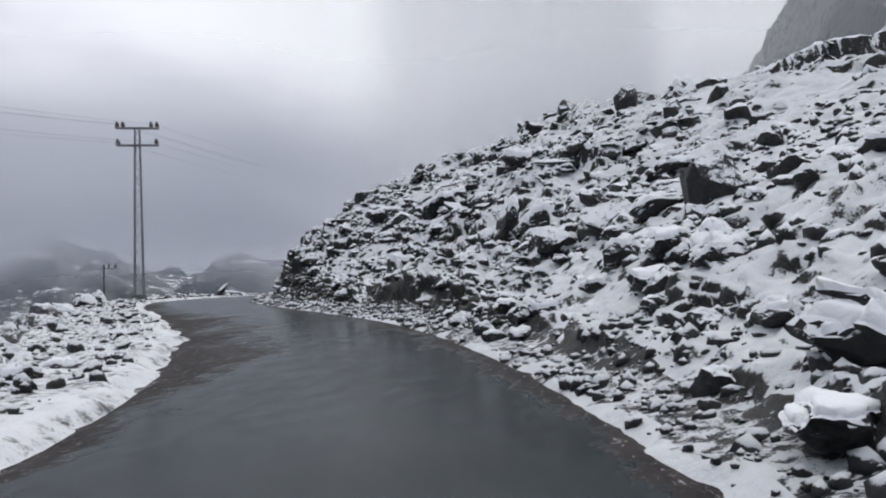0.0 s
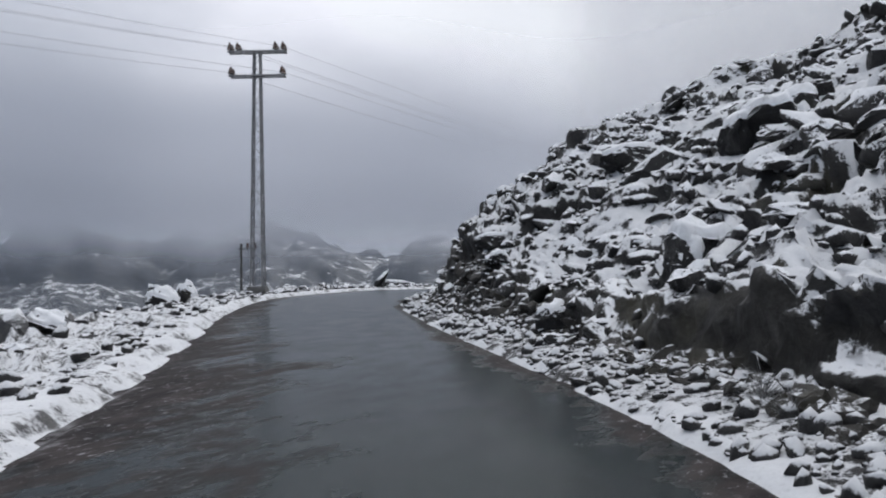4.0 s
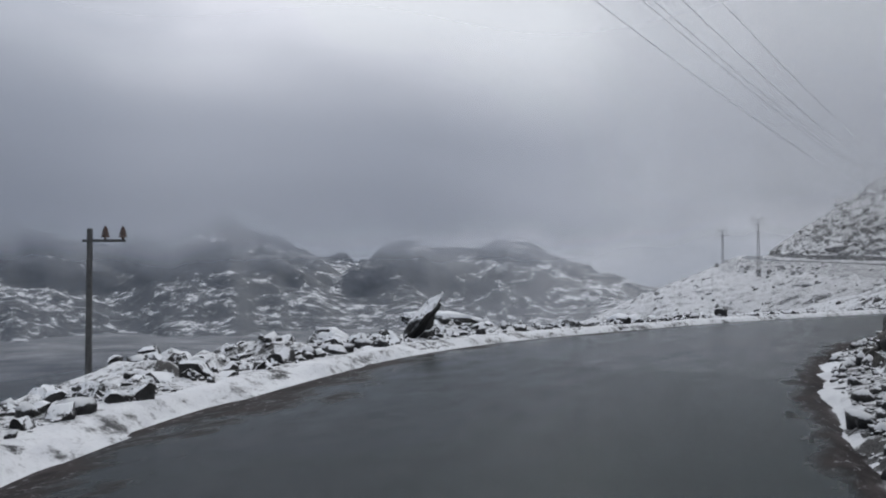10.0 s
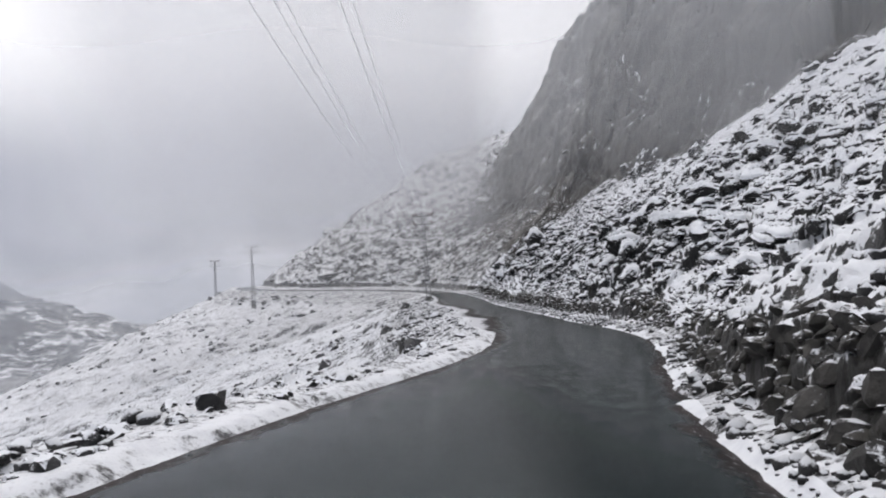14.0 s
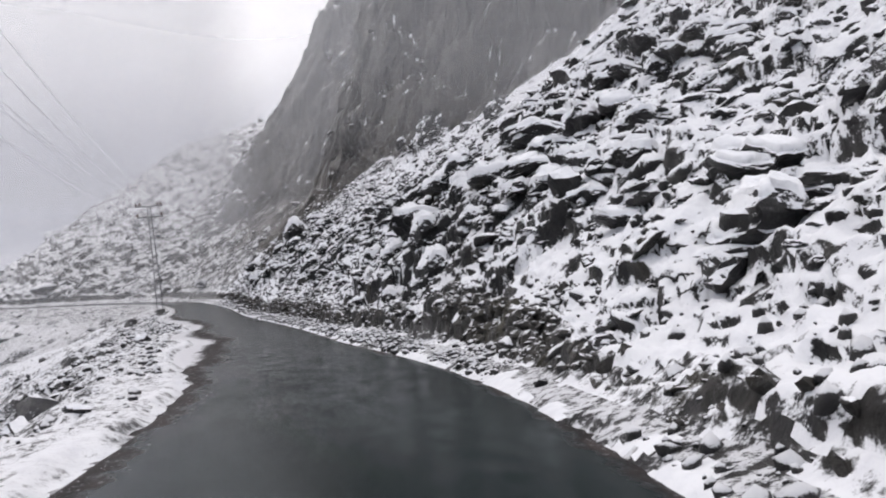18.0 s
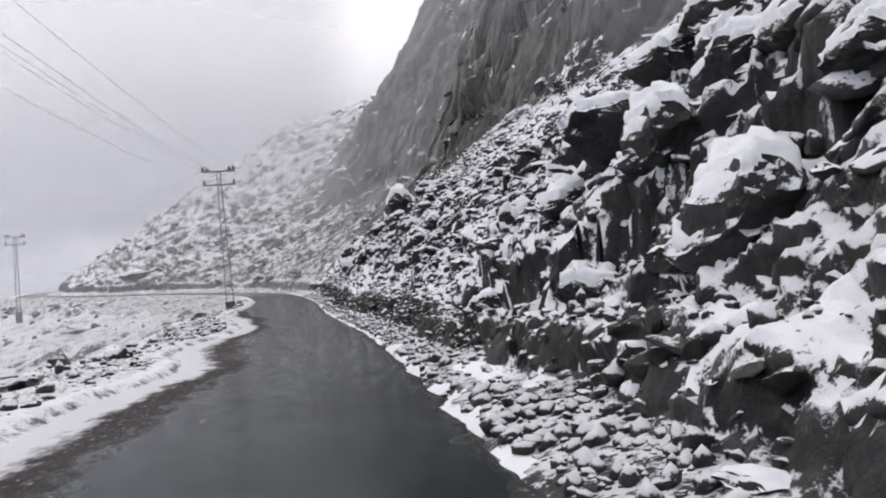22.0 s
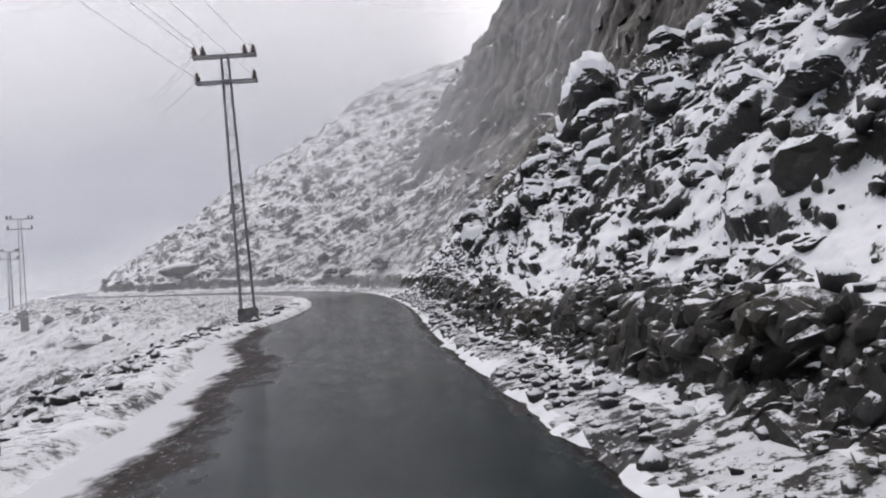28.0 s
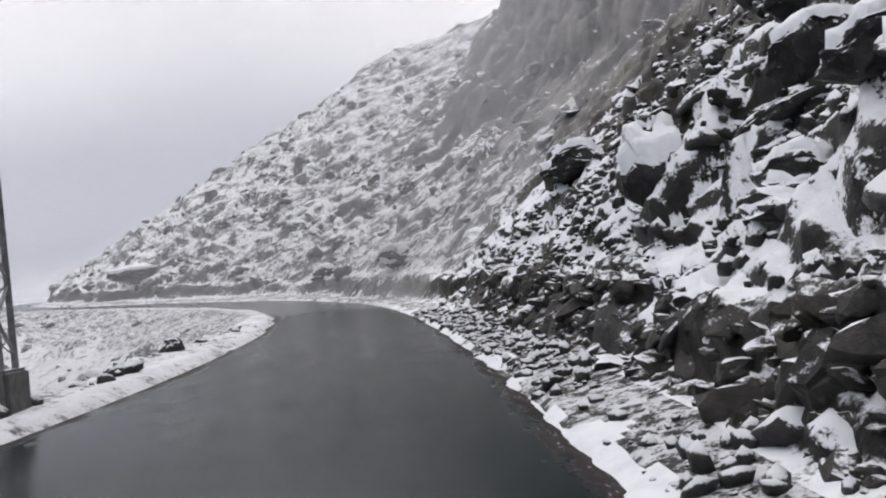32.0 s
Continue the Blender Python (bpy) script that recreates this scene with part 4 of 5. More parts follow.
# valley side
capped(-31.3, 33.8, 0.52, 0, "rounded dark boulder with a thick snow cap on the verge", (1.1, 1, 1.35), 20)
capped(-33.2, 31.4, 0.62, 1, "low dark boulder half buried in snow on the verge", (1.3, 1, 0.8), 60)
capped(-29.6, 29.6, 0.45, 2, "angular dark rock with snow on top", (1.3, 1, 0.7), 130)
capped(-24.6, 24.6, 0.50, 3, "brown boulder with snow lying against it", (1.3, 0.9, 0.8), 10)
capped(-20.4, 19.2, 0.55, 4, "flat dark slab sticking out of the snow", (1.5, 0.9, 0.6), 75)
capped(-14.2, 12.4, 0.55, 5, "dark angular boulder at the edge of the drop", (1.2, 1, 0.7), 35)
capped(-10.9, 9.4, 0.42, 0, "dark angular boulder lying in the verge snow", (1.4, 1, 0.7), 100)
capped(-34.9, 49.3, 0.62, 2, "tall leaning slab of rock dusted with snow", (0.5, 0.9, 2.3), 22, 0, 38, False)
capped(-36.9, 53.4, 0.75, 1, "broad boulder buried under a white dome of snow", (1.5, 1.0, 0.5), 25, 0, 6)
capped(-30.8, 32.3, 0.52, 3, "dark boulder under a thick snow cap on the verge", (1.2, 1, 1.2), 50)
capped(-9.7, 8.9, 0.32, 2, "dark angular rock at the edge of the drop", (1.2, 1, 0.9), 30)
capped(-10.6, 10.5, 0.34, 4, "dark angular rock at the edge of the drop", (1.4, 1, 0.8), 80)
capped(-36.2, 48.0, 0.40, 3, "small dark block with a snow cap", (1.2, 0.9, 0.8), 80)
capped(-34.5, 60.9, 0.68, 4, "low dark boulder under a thick dome of snow", (1.3, 1, 0.75), 15)
capped(-36.3, 58.2, 0.42, 5, "pointed dark rock on the verge", (0.8, 0.8, 1.1), 50, 0, 15)
capped(-35.6, 60.0, 0.45, 1, "broken dark slab in the snow", (1.4, 0.8, 0.6), 110)
capped(-26.9, 113.2, 0.50, 2, "dark squared block standing in the verge snow", (1.1, 0.9, 0.95), 8)
capped(-28.6, 110.5, 0.55, 3, "long dark slab lying in the snow of the slope", (1.9, 0.7, 0.5), 60)
capped(-27.3, 103.0, 0.38, 4, "low snow-covered rock on the verge", (1.4, 1, 0.6), 30)
capped(-29.3, 153.0, 0.7, 5, "dark flat rock on the slope below the pole", (1.7, 0.8, 0.5), 55)
capped(-31.5, 88.0, 0.8, 0, "dark rock ledge breaking through the snow slope", (1.8, 0.9, 0.6), 45)
capped(-33.5, 128.0, 0.8, 1, "dark rock ledge on the snow slope", (2.0, 0.8, 0.5), 50)
capped(-34.0, 176.5, 1.1, 2, "broad dark rock ledge below the road bend", (2.0, 0.8, 0.5), 60)
capped(-46.0, 190.0, 1.2, 3, "dark rock ledge below the far road", (2.0, 0.9, 0.5), 35)
# hill side, first bend
capped(-2.1, 15.6, 0.55, 0, "rounded boulder with a snow cap at the slope's foot", (1.2, 1, 0.8), 20)
capped(-1.2, 14.2, 0.50, 1, "rounded boulder with a snow cap at the slope's foot", (1.2, 1, 0.8), 70)
capped(-0.3, 13.0, 0.48, 2, "squared boulder under snow at the foot of the slope", (1.1, 1, 0.8), 40)
capped(3.6, 10.2, 0.7, 3, "big dark block with a smooth snow top", (1.4, 1, 0.8), 15)
capped(5.2, 8.4, 0.75, 4, "big dark block with a smooth snow top", (1.3, 1.1, 0.8), 65)
capped(4.4, 13.6, 0.55, 5, "dark overhanging rock under deep snow", (1.6, 0.9, 0.7), 120)
capped(7.8, 15.8, 0.6, 0, "dark overhanging rock under deep snow", (1.5, 0.9, 0.7), 20)
capped(-11.4, 26.5, 0.75, 4, "rounded pale boulder with a snow cap on the bank", (0.9, 0.9, 1.05), 0, 0, 10)
capped(-9.4, 36.0, 0.55, 1, "dark crag with snow on top", (1.2, 1, 0.8), 70)
capped(-21.2, 37.7, 0.36, 2, "dark knob of rock standing on the crest of the bank", (0.8, 0.8, 1.3), 30)
capped(-22.6, 37.0, 0.5, 3, "flat snow-topped slab jutting from the bank", (1.4, 1, 0.5), 120)
capped(-13.6, 26.6, 0.42, 0, "boulder with a snow cap at the foot of the bank", (1.2, 1, 0.9), 25)
capped(-18.2, 32.6, 0.45, 1, "flat-topped boulder with thick snow at the road edge", (1.3, 1, 0.8), 30)
capped(-17.3, 31.2, 0.42, 4, "rounded boulder under snow at the road edge", (1.3, 1, 0.8), 80)
# hill side, long slope
for x, y, size, shape, dims, turn, label in (
        (-17.8, 78.0, 0.9, 0, (1.4, 1, 0.7), 20, "dark slab under smooth snow on the lower slope"),
        (-15.7, 80.6, 0.9, 1, (1.3, 1, 0.7), 65, "dark boulder with a snow cap on the slope"),
        (-14.8, 85.8, 0.9, 2, (1.2, 1, 0.8), 110, "dark boulder with a snow cap on the slope"),
        (-14.1, 90.4, 0.85, 3, (1.3, 1, 0.8), 40, "square dark boulder with a snow cap"),
        (-12.9, 88.2, 0.9, 4, (1.2, 1, 0.8), 10, "square dark boulder with a snow cap"),
        (-13.4, 93.4, 0.8, 5, (1.4, 1, 0.7), 80, "long dark boulder with a snow cap"),
        (-13.3, 98.8, 1.2, 0, (1.5, 0.9, 0.7), 120, "long dark boulder under a white snow ridge"),
        (-12.2, 96.0, 1.0, 1, (1.3, 1, 0.7), 160, "dark boulder under deep snow"),
        (-12.9, 102.4, 1.2, 2, (1.4, 1, 0.75), 60, "large dark crag with snow on its shoulders"),
        (-13.6, 107.8, 1.3, 3, (1.3, 1.1, 0.8), 30, "huge dark overhanging crag topped with snow"),
        (-15.8, 104.8, 0.8, 4, (1.0, 1, 1.1), 85, "upright dark block in the crag"),
        (-15.2, 110.6, 0.85, 5, (1.0, 1, 1.0), 15, "dark block in the crag with snow patches"),
        (-12.4, 112.5, 0.9, 0, (1.5, 1, 0.7), 50, "dark slab of the crag with snow on top"),
        (-14.3, 120.6, 0.75, 1, (1.4, 1, 0.8), 100, "dark angular boulder on the snow slope"),
        (-15.4, 137.5, 0.8, 2, (1.1, 1, 0.9), 45, "pale dusted boulder on the slope"),
        (-14.9, 131.4, 0.85, 3, (1.0, 1, 1.0), 0, "dark upright boulder on the slope"),
        (-12.6, 134.0, 1.0, 4, (1.6, 1, 0.7), 35, "dark rock ledge with snow above it"),
        (-12.0, 141.5, 1.0, 5, (1.7, 1, 0.7), 25, "dark rock ledge with snow above it"),
        (-13.0, 147.5, 1.0, 0, (1.3, 1, 0.8), 75, "grey faceted crag with snow on top"),
        (-14.2, 152.0, 0.9, 1, (1.2, 1, 0.9), 15, "grey faceted crag with snow on top"),
        (-12.5, 157.0, 1.1, 2, (1.4, 1, 0.8), 55, "grey faceted crag with snow on top"),
        (-11.0, 150.5, 1.1, 3, (1.3, 1, 0.8), 95, "dark crag below the cliff"),
        (-16.2, 160.5, 1.2, 4, (1.3, 1, 0.8), 25, "grey boulder with a snow top"),
        (-21.2, 178.6, 1.3, 5, (1.3, 0.9, 0.75), 60, "big grey boulder at the inside of the bend"),
        (-25.4, 189.6, 1.0, 0, (1.5, 0.8, 0.6), 45, "grey boulder beside the far bend"),
        (-43.5, 212.5, 1.7, 1, (1.8, 0.8, 0.6), 45, "dark rock in the cutting above the far road"),
        (-14.6, 135.5, 1.1, 3, (1.3, 1.2, 1.1), 30, "dark overhanging crag with a snow shelf on top"),
        (-13.9, 144.2, 1.4, 0, (1.2, 1.5, 1.1), 15, "long dark crag stepping down to the road"),
        (-15.0, 139.6, 0.9, 5, (1.0, 1.5, 1.0), 40, "dark broken crag under snow"),
        (-12.6, 138.0, 1.2, 2, (1.2, 1.4, 1.0), 60, "dark crag high on the slope"),
        (-16.9, 146.4, 0.6, 4, (1.1, 1.0, 1.2), 20, "dark angular block above the bank"),
        (-17.4, 151.2, 0.75, 2, (0.8, 1.0, 1.5), 50, "upright dark slab with a sloping face"),
        (-15.7, 149.6, 0.65, 1, (1.1, 1.2, 1.1), 10, "dark crag with a snow-covered shoulder"),
        (-13.1, 125.5, 0.95, 5, (1.0, 1.1, 1.1), 35, "dark knob of rock on the snow ramp"),
        (-14.5, 128.5, 1.0, 0, (1.1, 1.5, 0.9), 20, "dark broken crag above the snow shelf"),
        (-15.9, 121.9, 0.8, 3, (1.0, 1.6, 0.9), 30, "low dark ledge with snow hanging over it"),
        (-11.5, 107.5, 1.2, 4, (1.2, 1.2, 1.0), 70, "huge black crag with a thick snow roof"),
        (-14.3, 96.2, 0.9, 2, (1.2, 1.3, 1.0), 25, "large dark crag with snow on its shoulders"),
        (-15.5, 100.4, 0.9, 0, (1.0, 1.5, 1.0), 15, "dark rock face breaking through the snow"),
        (-14.2, 93.0, 0.75, 1, (1.3, 1.1, 0.8), 50, "rounded dark boulder under a smooth snow cap"),
        (-15.0, 89.7, 0.85, 5, (1.3, 1.1, 0.8), 95, "rounded dark boulder under a smooth snow cap"),
        (-46.5, 251.0, 2.1, 2, (1.0, 0.9, 1.1), 20, "dark boulder on the skyline of the spur")):
    capped(x, y, size * (0.6 if 116 < y < 139 else 1.0), shape, label, dims, turn, turn % 23 - 11, 9 - turn % 17)


def boulder_field(count, y0, y1, d0, d1, s0, s1, seed, label):
    """Boulders with snow caps, strewn over a stretch of the slope."""
    rng = random.Random(seed)
    for i in range(count):
        y, d = rng.uniform(y0, y1), rng.uniform(d0, d1)
        x = float(np.interp(y, EDGE_R[:, 1], EDGE_R[:, 0])) + d
        size = s0 + (s1 - s0) * rng.random() ** 1.7
        capped(x, y, size, rng.randrange(6), label, (rng.uniform(1.1, 1.6), rng.uniform(0.9, 1.2), rng.uniform(0.6, 0.9)), rng.uniform(0, 360), rng.uniform(-14, 14), rng.uniform(-6, 18))


boulder_field(52, 86, 107, 4.4, 14.5, 0.40, 1.05, 31, "dark boulder under a smooth snow cap in the boulder field")
boulder_field(14, 22, 38, 4.0, 14, 0.35, 0.8, 32, "dark boulder with thin snow near the crest of the bank")
boulder_field(16, 5, 20, 2.2, 10, 0.25, 0.6, 36, "dark angular rock with snow on top on the white slope")
boulder_field(12, 112, 150, 3.6, 9, 0.25, 0.6, 34, "dark angular rock standing out of the snow slope")
for x, y, size, shape, dims, turn, label in (
        (-14.9, 103.3, 1.15, 1, (1.4, 1.1, 0.95), 20, "huge rounded boulder under a thick snow cap"),
        (-13.2, 104.4, 1.2, 4, (1.3, 1.1, 1.0), 70, "huge rounded boulder under a thick snow cap"),
        (-13.4, 101.2, 1.0, 2, (1.4, 1.0, 0.9), 110, "large boulder with a sloping snow top"),
        (-15.1, 106.4, 0.8, 3, (1.2, 1.1, 0.9), 30, "black overhanging crag with snow on its roof"),
        (-11.3, 31.4, 1.0, 5, (1.5, 0.9, 0.8), 140, "huge dark slab jutting out under a snow roof"),
(-4.65, 14.81, 0.24, 0, (1.2, 1.0, 0.85), 0, "rounded boulder with a snow cap at the slope's foot"),
        (-4.20, 13.84, 0.20, 1, (1.2, 1.0, 0.85), 37, "rounded boulder with a snow cap at the slope's foot"),
        (-5.93, 17.37, 0.30, 2, (1.2, 1.0, 0.85), 74, "rounded boulder with a snow cap at the slope's foot"),
        (-3.82, 14.28, 0.34, 3, (1.2, 1.0, 0.85), 111, "rounded boulder with a snow cap at the slope's foot"),
        (-3.61, 13.48, 0.26, 4, (1.2, 1.0, 0.85), 148, "rounded boulder with a snow cap at the slope's foot"),
        (-3.34, 14.19, 0.40, 5, (1.2, 1.0, 0.85), 5, "rounded boulder with a snow cap at the slope's foot"),
        (-5.20, 16.46, 0.22, 0, (1.2, 1.0, 0.85), 42, "rounded boulder with a snow cap at the slope's foot"),
        (-4.44, 15.53, 0.30, 1, (1.2, 1.0, 0.85), 79, "rounded boulder with a snow cap at the slope's foot"),
        (-5.86, 16.74, 0.30, 2, (1.2, 1.0, 0.85), 116, "rounded boulder with a snow cap at the slope's foot"),
        (-6.59, 18.36, 0.26, 3, (1.2, 1.0, 0.85), 153, "rounded boulder with a snow cap at the slope's foot"),
(-16.75, 96.05, 0.95, 0, (1.0, 1.3, 1.0), 20, "large black crag face breaking through the snow"),
        (-17.35, 99.73, 0.60, 2, (1.0, 1.2, 1.1), 55, "dark broken crag face with snow flecks"),
        (-17.44, 105.75, 0.50, 4, (1.0, 1.4, 1.0), 30, "dark block face above the rock wall"),
        (-11.46, 113.96, 0.90, 3, (1.4, 1.0, 0.8), 100, "long rounded boulder under a white snow cap"),
        (-14.89, 91.73, 0.60, 5, (1.4, 1.1, 0.8), 15, "rounded boulder under a white snow cap"),
        (-15.09, 89.53, 0.55, 1, (1.3, 1.1, 0.9), 75, "angular boulder with a snow-covered top"),
        (-15.39, 95.37, 0.60, 0, (1.4, 1.0, 0.8), 130, "rounded boulder under a white snow cap"),
        (-16.90, 83.37, 0.55, 2, (1.5, 1.0, 0.7), 10, "dark slab with snow lying on it"),
        (0.95, 7.0, 0.55, 3, (1.4, 1.0, 0.8), 15, "black boulder overhanging the slope's foot under smooth snow"),
        (0.5, 5.8, 0.40, 1, (1.4, 1.0, 0.7), 65, "low dark block half buried in snow at the slope's foot"),
        (0.25, 9.0, 0.42, 2, (1.5, 0.9, 0.7), 120, "dark block under a snow shelf on the slope"),
        (-5.5, 22.6, 0.75, 4, (0.6, 1.1, 1.3), 60, "leaning dark slab standing out of the bank"),
        (-6.6, 23.6, 0.7, 0, (0.6, 1.1, 1.2), 50, "leaning dark slab standing out of the bank"),
        (-11.9, 31.2, 0.6, 1, (0.7, 1.0, 1.2), 40, "upright dark slab in the bank"),
        (-17.1, 147.6, 0.5, 5, (1.0, 1.5, 1.0), 25, "black broken crag with a snow shelf"),
        (-16.7, 145.6, 0.6, 0, (1.0, 1.5, 1.1), 15, "black overhanging crag above the road"),
        (-16.0, 144.2, 0.7, 3, (1.0, 1.5, 1.1), 30, "black overhanging crag above the road"),
        (-15.3, 142.8, 0.75, 1, (1.0, 1.5, 1.0), 20, "black overhanging crag above the road"),
        (-14.4, 142.0, 0.8, 4, (1.1, 1.5, 1.0), 40, "black broken crag with a snow shelf"),
        (-16.2, 130.3, 0.42, 3, (1.1, 1.0, 1.0), 20, "dark blunt boulder on the white slope"),
        (-15.2, 128.8, 0.6, 4, (1.5, 1.0, 0.9), 45, "dark slab under hanging snow"),
        (-15.9, 137.2, 0.5, 1, (1.0, 1.0, 0.9), 10, "pale brown boulder with a snow top"),
        (-8.9, 33.6, 0.85, 2, (1.2, 1.0, 0.9), 60, "dark crag with snow on top above the bank")):
    capped(x, y, size, shape, label, dims, turn, 6, 10)


# ---- loose rocks and rubble ----
def loose_rocks(count):
    """Single rocks on both verges."""
    rng = random.Random(5)
    for i in range(count):
        y = rng.uniform(2, 158)
        right = rng.random() < 0.66
        line = EDGE_R if right else EDGE_L
        w = rng.uniform(0.7, 4.2) if right else rng.uniform(0.9, 4.5)
        x = float(np.interp(y, line[:, 1], line[:, 0])) + (w if right else -w)
        size = 0.08 + 0.24 * rng.random() ** 2
        ob = new("rock", SHAPES[rng.randrange(14)])
        ob.matrix_basis = Matrix.Translation((x, y, ground_at(x, y) + 0.15 * size)) @ pose(0, 0, 0, rng.uniform(-12, 12), rng.uniform(-12, 12), rng.uniform(0, 360)) @ Matrix.Diagonal((size * rng.uniform(1, 1.5), size, size * rng.uniform(0.7, 1.0), 1))
        tagged(ob, "loose dark angular rock dusted with snow", "rock", "loose rocks beside the road")


loose_rocks(150)


def dry_shrub(x, y, size, seed):
    """Thin bare twigs fanning out of one root."""
    rng = np.random.default_rng(seed)
    verts, faces = [], []
    for _ in range(46):
        turn, lean = rng.uniform(0, 2 * math.pi), rng.uniform(0.1, 1.15)
        long = size * rng.uniform(0.55, 1.0)
        for fork in (0.0, rng.uniform(-0.7, 0.7)):
            ring = []
            for k in range(4):
                u = k / 3
                a = lean + fork * u + 0.35 * u * u
                c = Vector((math.cos(turn + fork) * math.sin(a), math.sin(turn + fork) * math.sin(a), math.cos(a))) * long * u
                thick = 0.006 * (1 - 0.75 * u)
                ring.append(len(verts))
                verts += [(c.x + thick, c.y, c.z), (c.x - 0.5 * thick, c.y + 0.87 * thick, c.z), (c.x - 0.5 * thick, c.y - 0.87 * thick, c.z)]
            for p, q in zip(ring, ring[1:]):
                for i in range(3):
                    j = (i + 1) % 3
                    faces += [(p + i, p + j, q + j), (p + i, q + j, q + i)]
    ob = mesh_object("dry_shrub", verts, faces, TWIG, True)
    ob.location = (x, y, float(hill(np.array([x]), np.array([y]))[0]) - 0.03)
    return tagged(ob, "bare grey dry shrub frosted with snow below the bank", "shrub")


dry_shrub(-9.42, 21.75, 0.42, 61)
dry_shrub(-9.15, 21.45, 0.30, 62)


def shape_arrays(detail, count, seed):
    out = []
    for s in range(count):
        me = rock_mesh("pebble", seed + s, 0.55 + 0.3 * (s % 3), 7, detail)
        v = np.empty(len(me.vertices) * 3, np.float32)
        me.vertices.foreach_get("co", v)
        f = np.empty(len(me.polygons) * 3, np.int32)
        me.polygons.foreach_get("vertices", f)
        out.append((v.reshape(-1, 3), f.reshape(-1, 3)))
        bpy.data.meshes.remove(me)
    return out


SMALL = shape_arrays(1, 8, 200)


def lumps(count, seed):
    """Very small stones: uneven lumps of twenty faces."""
    rng, out = random.Random(seed), []
    for s in range(count):
        bm = bmesh.new()
        bmesh.ops.create_icosphere(bm, subdivisions=1, radius=1.0)
        out.append((np.array([[c * rng.uniform(0.50, 1.0) for c in v.co] for v in bm.verts], np.float32), np.array([[v.index for v in f.verts] for f in bm.faces], np.int32)))
        bm.free()
    return out


TINY = lumps(10, 9)


def rubble(name, shapes, count, height, line, side, y0, y1, w0, w1, s0, s1, power, seed, label, material, clump=0.0, slant=0.5):
    """Many stones joined into one mesh."""
    rng = np.random.default_rng(seed)
    y = rng.uniform(y0, y1, count)
    w = w0 + (w1 - w0) * rng.random(count) ** 1.2
    x = np.interp(y, line[:, 1], line[:, 0]) + side * w
    if clump:
        keep = fbm(x / 3.5, y / 3.5, seed, 3) + rng.uniform(-0.3, 0.3, count) > clump
        x, y = x[keep], y[keep]
    level = np.abs(height(x + 0.25, y) - height(x - 0.25, y)) < slant
    x, y = x[level], y[level]
    n = len(x)
    size = s0 + (s1 - s0) * rng.random(n) ** power
    z = height(x, y) + size * rng.uniform(-0.15, 0.25, n)
    turn = rng.uniform(0, 2 * math.pi, n)
    sx, sy, sz = size * rng.uniform(0.9, 1.5, n), size * rng.uniform(0.8, 1.2, n), size * rng.uniform(0.75, 1.35, n)
    lean = rng.uniform(-0.35, 0.35, (n, 2))
    pick = rng.integers(0, len(shapes), n)
    verts, faces, base = [], [], 0
    for k, (v, f) in enumerate(shapes):
        i = np.nonzero(pick == k)[0]
        if not len(i):
            continue
        p = v[None] * np.stack([sx[i], sy[i], sz[i]], 1)[:, None, :]
        c, s = np.cos(turn[i])[:, None], np.sin(turn[i])[:, None]
        px, py = p[..., 0] * c - p[..., 1] * s, p[..., 0] * s + p[..., 1] * c
        pz = p[..., 2] + px * lean[i, :1] + py * lean[i, 1:]
        verts.append(np.stack([px + x[i][:, None], py + y[i][:, None], pz + z[i][:, None]], -1).reshape(-1, 3))
        faces.append((f[None] + base + (np.arange(len(i)) * len(v))[:, None, None]).reshape(-1, 3))
        base += len(i) * len(v)
    return tagged(mesh_object(name, np.vstack(verts), np.vstack(faces), material, shapes is TINY), label, "rubble", kind="stuff")


rubble("roadside_rubble", TINY, 17000, hill, EDGE_R, 1, -2, 165, 0.10, 2.5, 0.024, 0.16, 3.0, 301, "small broken stones in the snow along the road edge", RUBBLE, -0.16)
rubble("slope_rubble", TINY, 15000, hill, EDGE_R, 1, -2, 160, 3.2, 16, 0.05, 0.24, 2.4, 302, "broken stones lying in the snow of the slope", STONE, -0.12)
rubble("scree", TINY, 10000, hill, EDGE_R, 1, 110, 164, 1.9, 12, 0.035, 0.19, 2.2, 308, "fine broken scree on the snow above the rock wall", STONE, -0.22, 0.85)
rubble("slope_boulders", SMALL, 2000, hill, EDGE_R, 1, 15, 150, 4.0, 40, 0.18, 0.72, 2.4, 303, "scattered dark boulders on the high snow slope", STONE, -0.08)
rubble("spur_boulders", SMALL, 1800, hill, EDGE_R, 1, 172, 262, 2.0, 110, 0.22, 0.8, 2.4, 304, "misty boulders on the far spur", SPUR, -0.08)
rubble("verge_rubble", TINY, 6000, bank, EDGE_L, -1, -5, 165, 0.6, 5.0, 0.025, 0.22, 3.0, 305, "small stones in the snow of the outer verge", RUBBLE, -0.1)
rubble("valley_slope_rubble", SMALL, 2000, bank, EDGE_L, -1, -5, 235, 3.0, 60, 0.15, 0.6, 2.0, 306, "dark stones on the snowy slope below the road", BANK, -0.05)
rubble("verge_stones", SMALL, 800, bank, EDGE_L, -1, 36, 68, 0.6, 4.2, 0.04, 0.22, 2.0, 307, "snow-capped stones heaped along the outer verge", STONE)


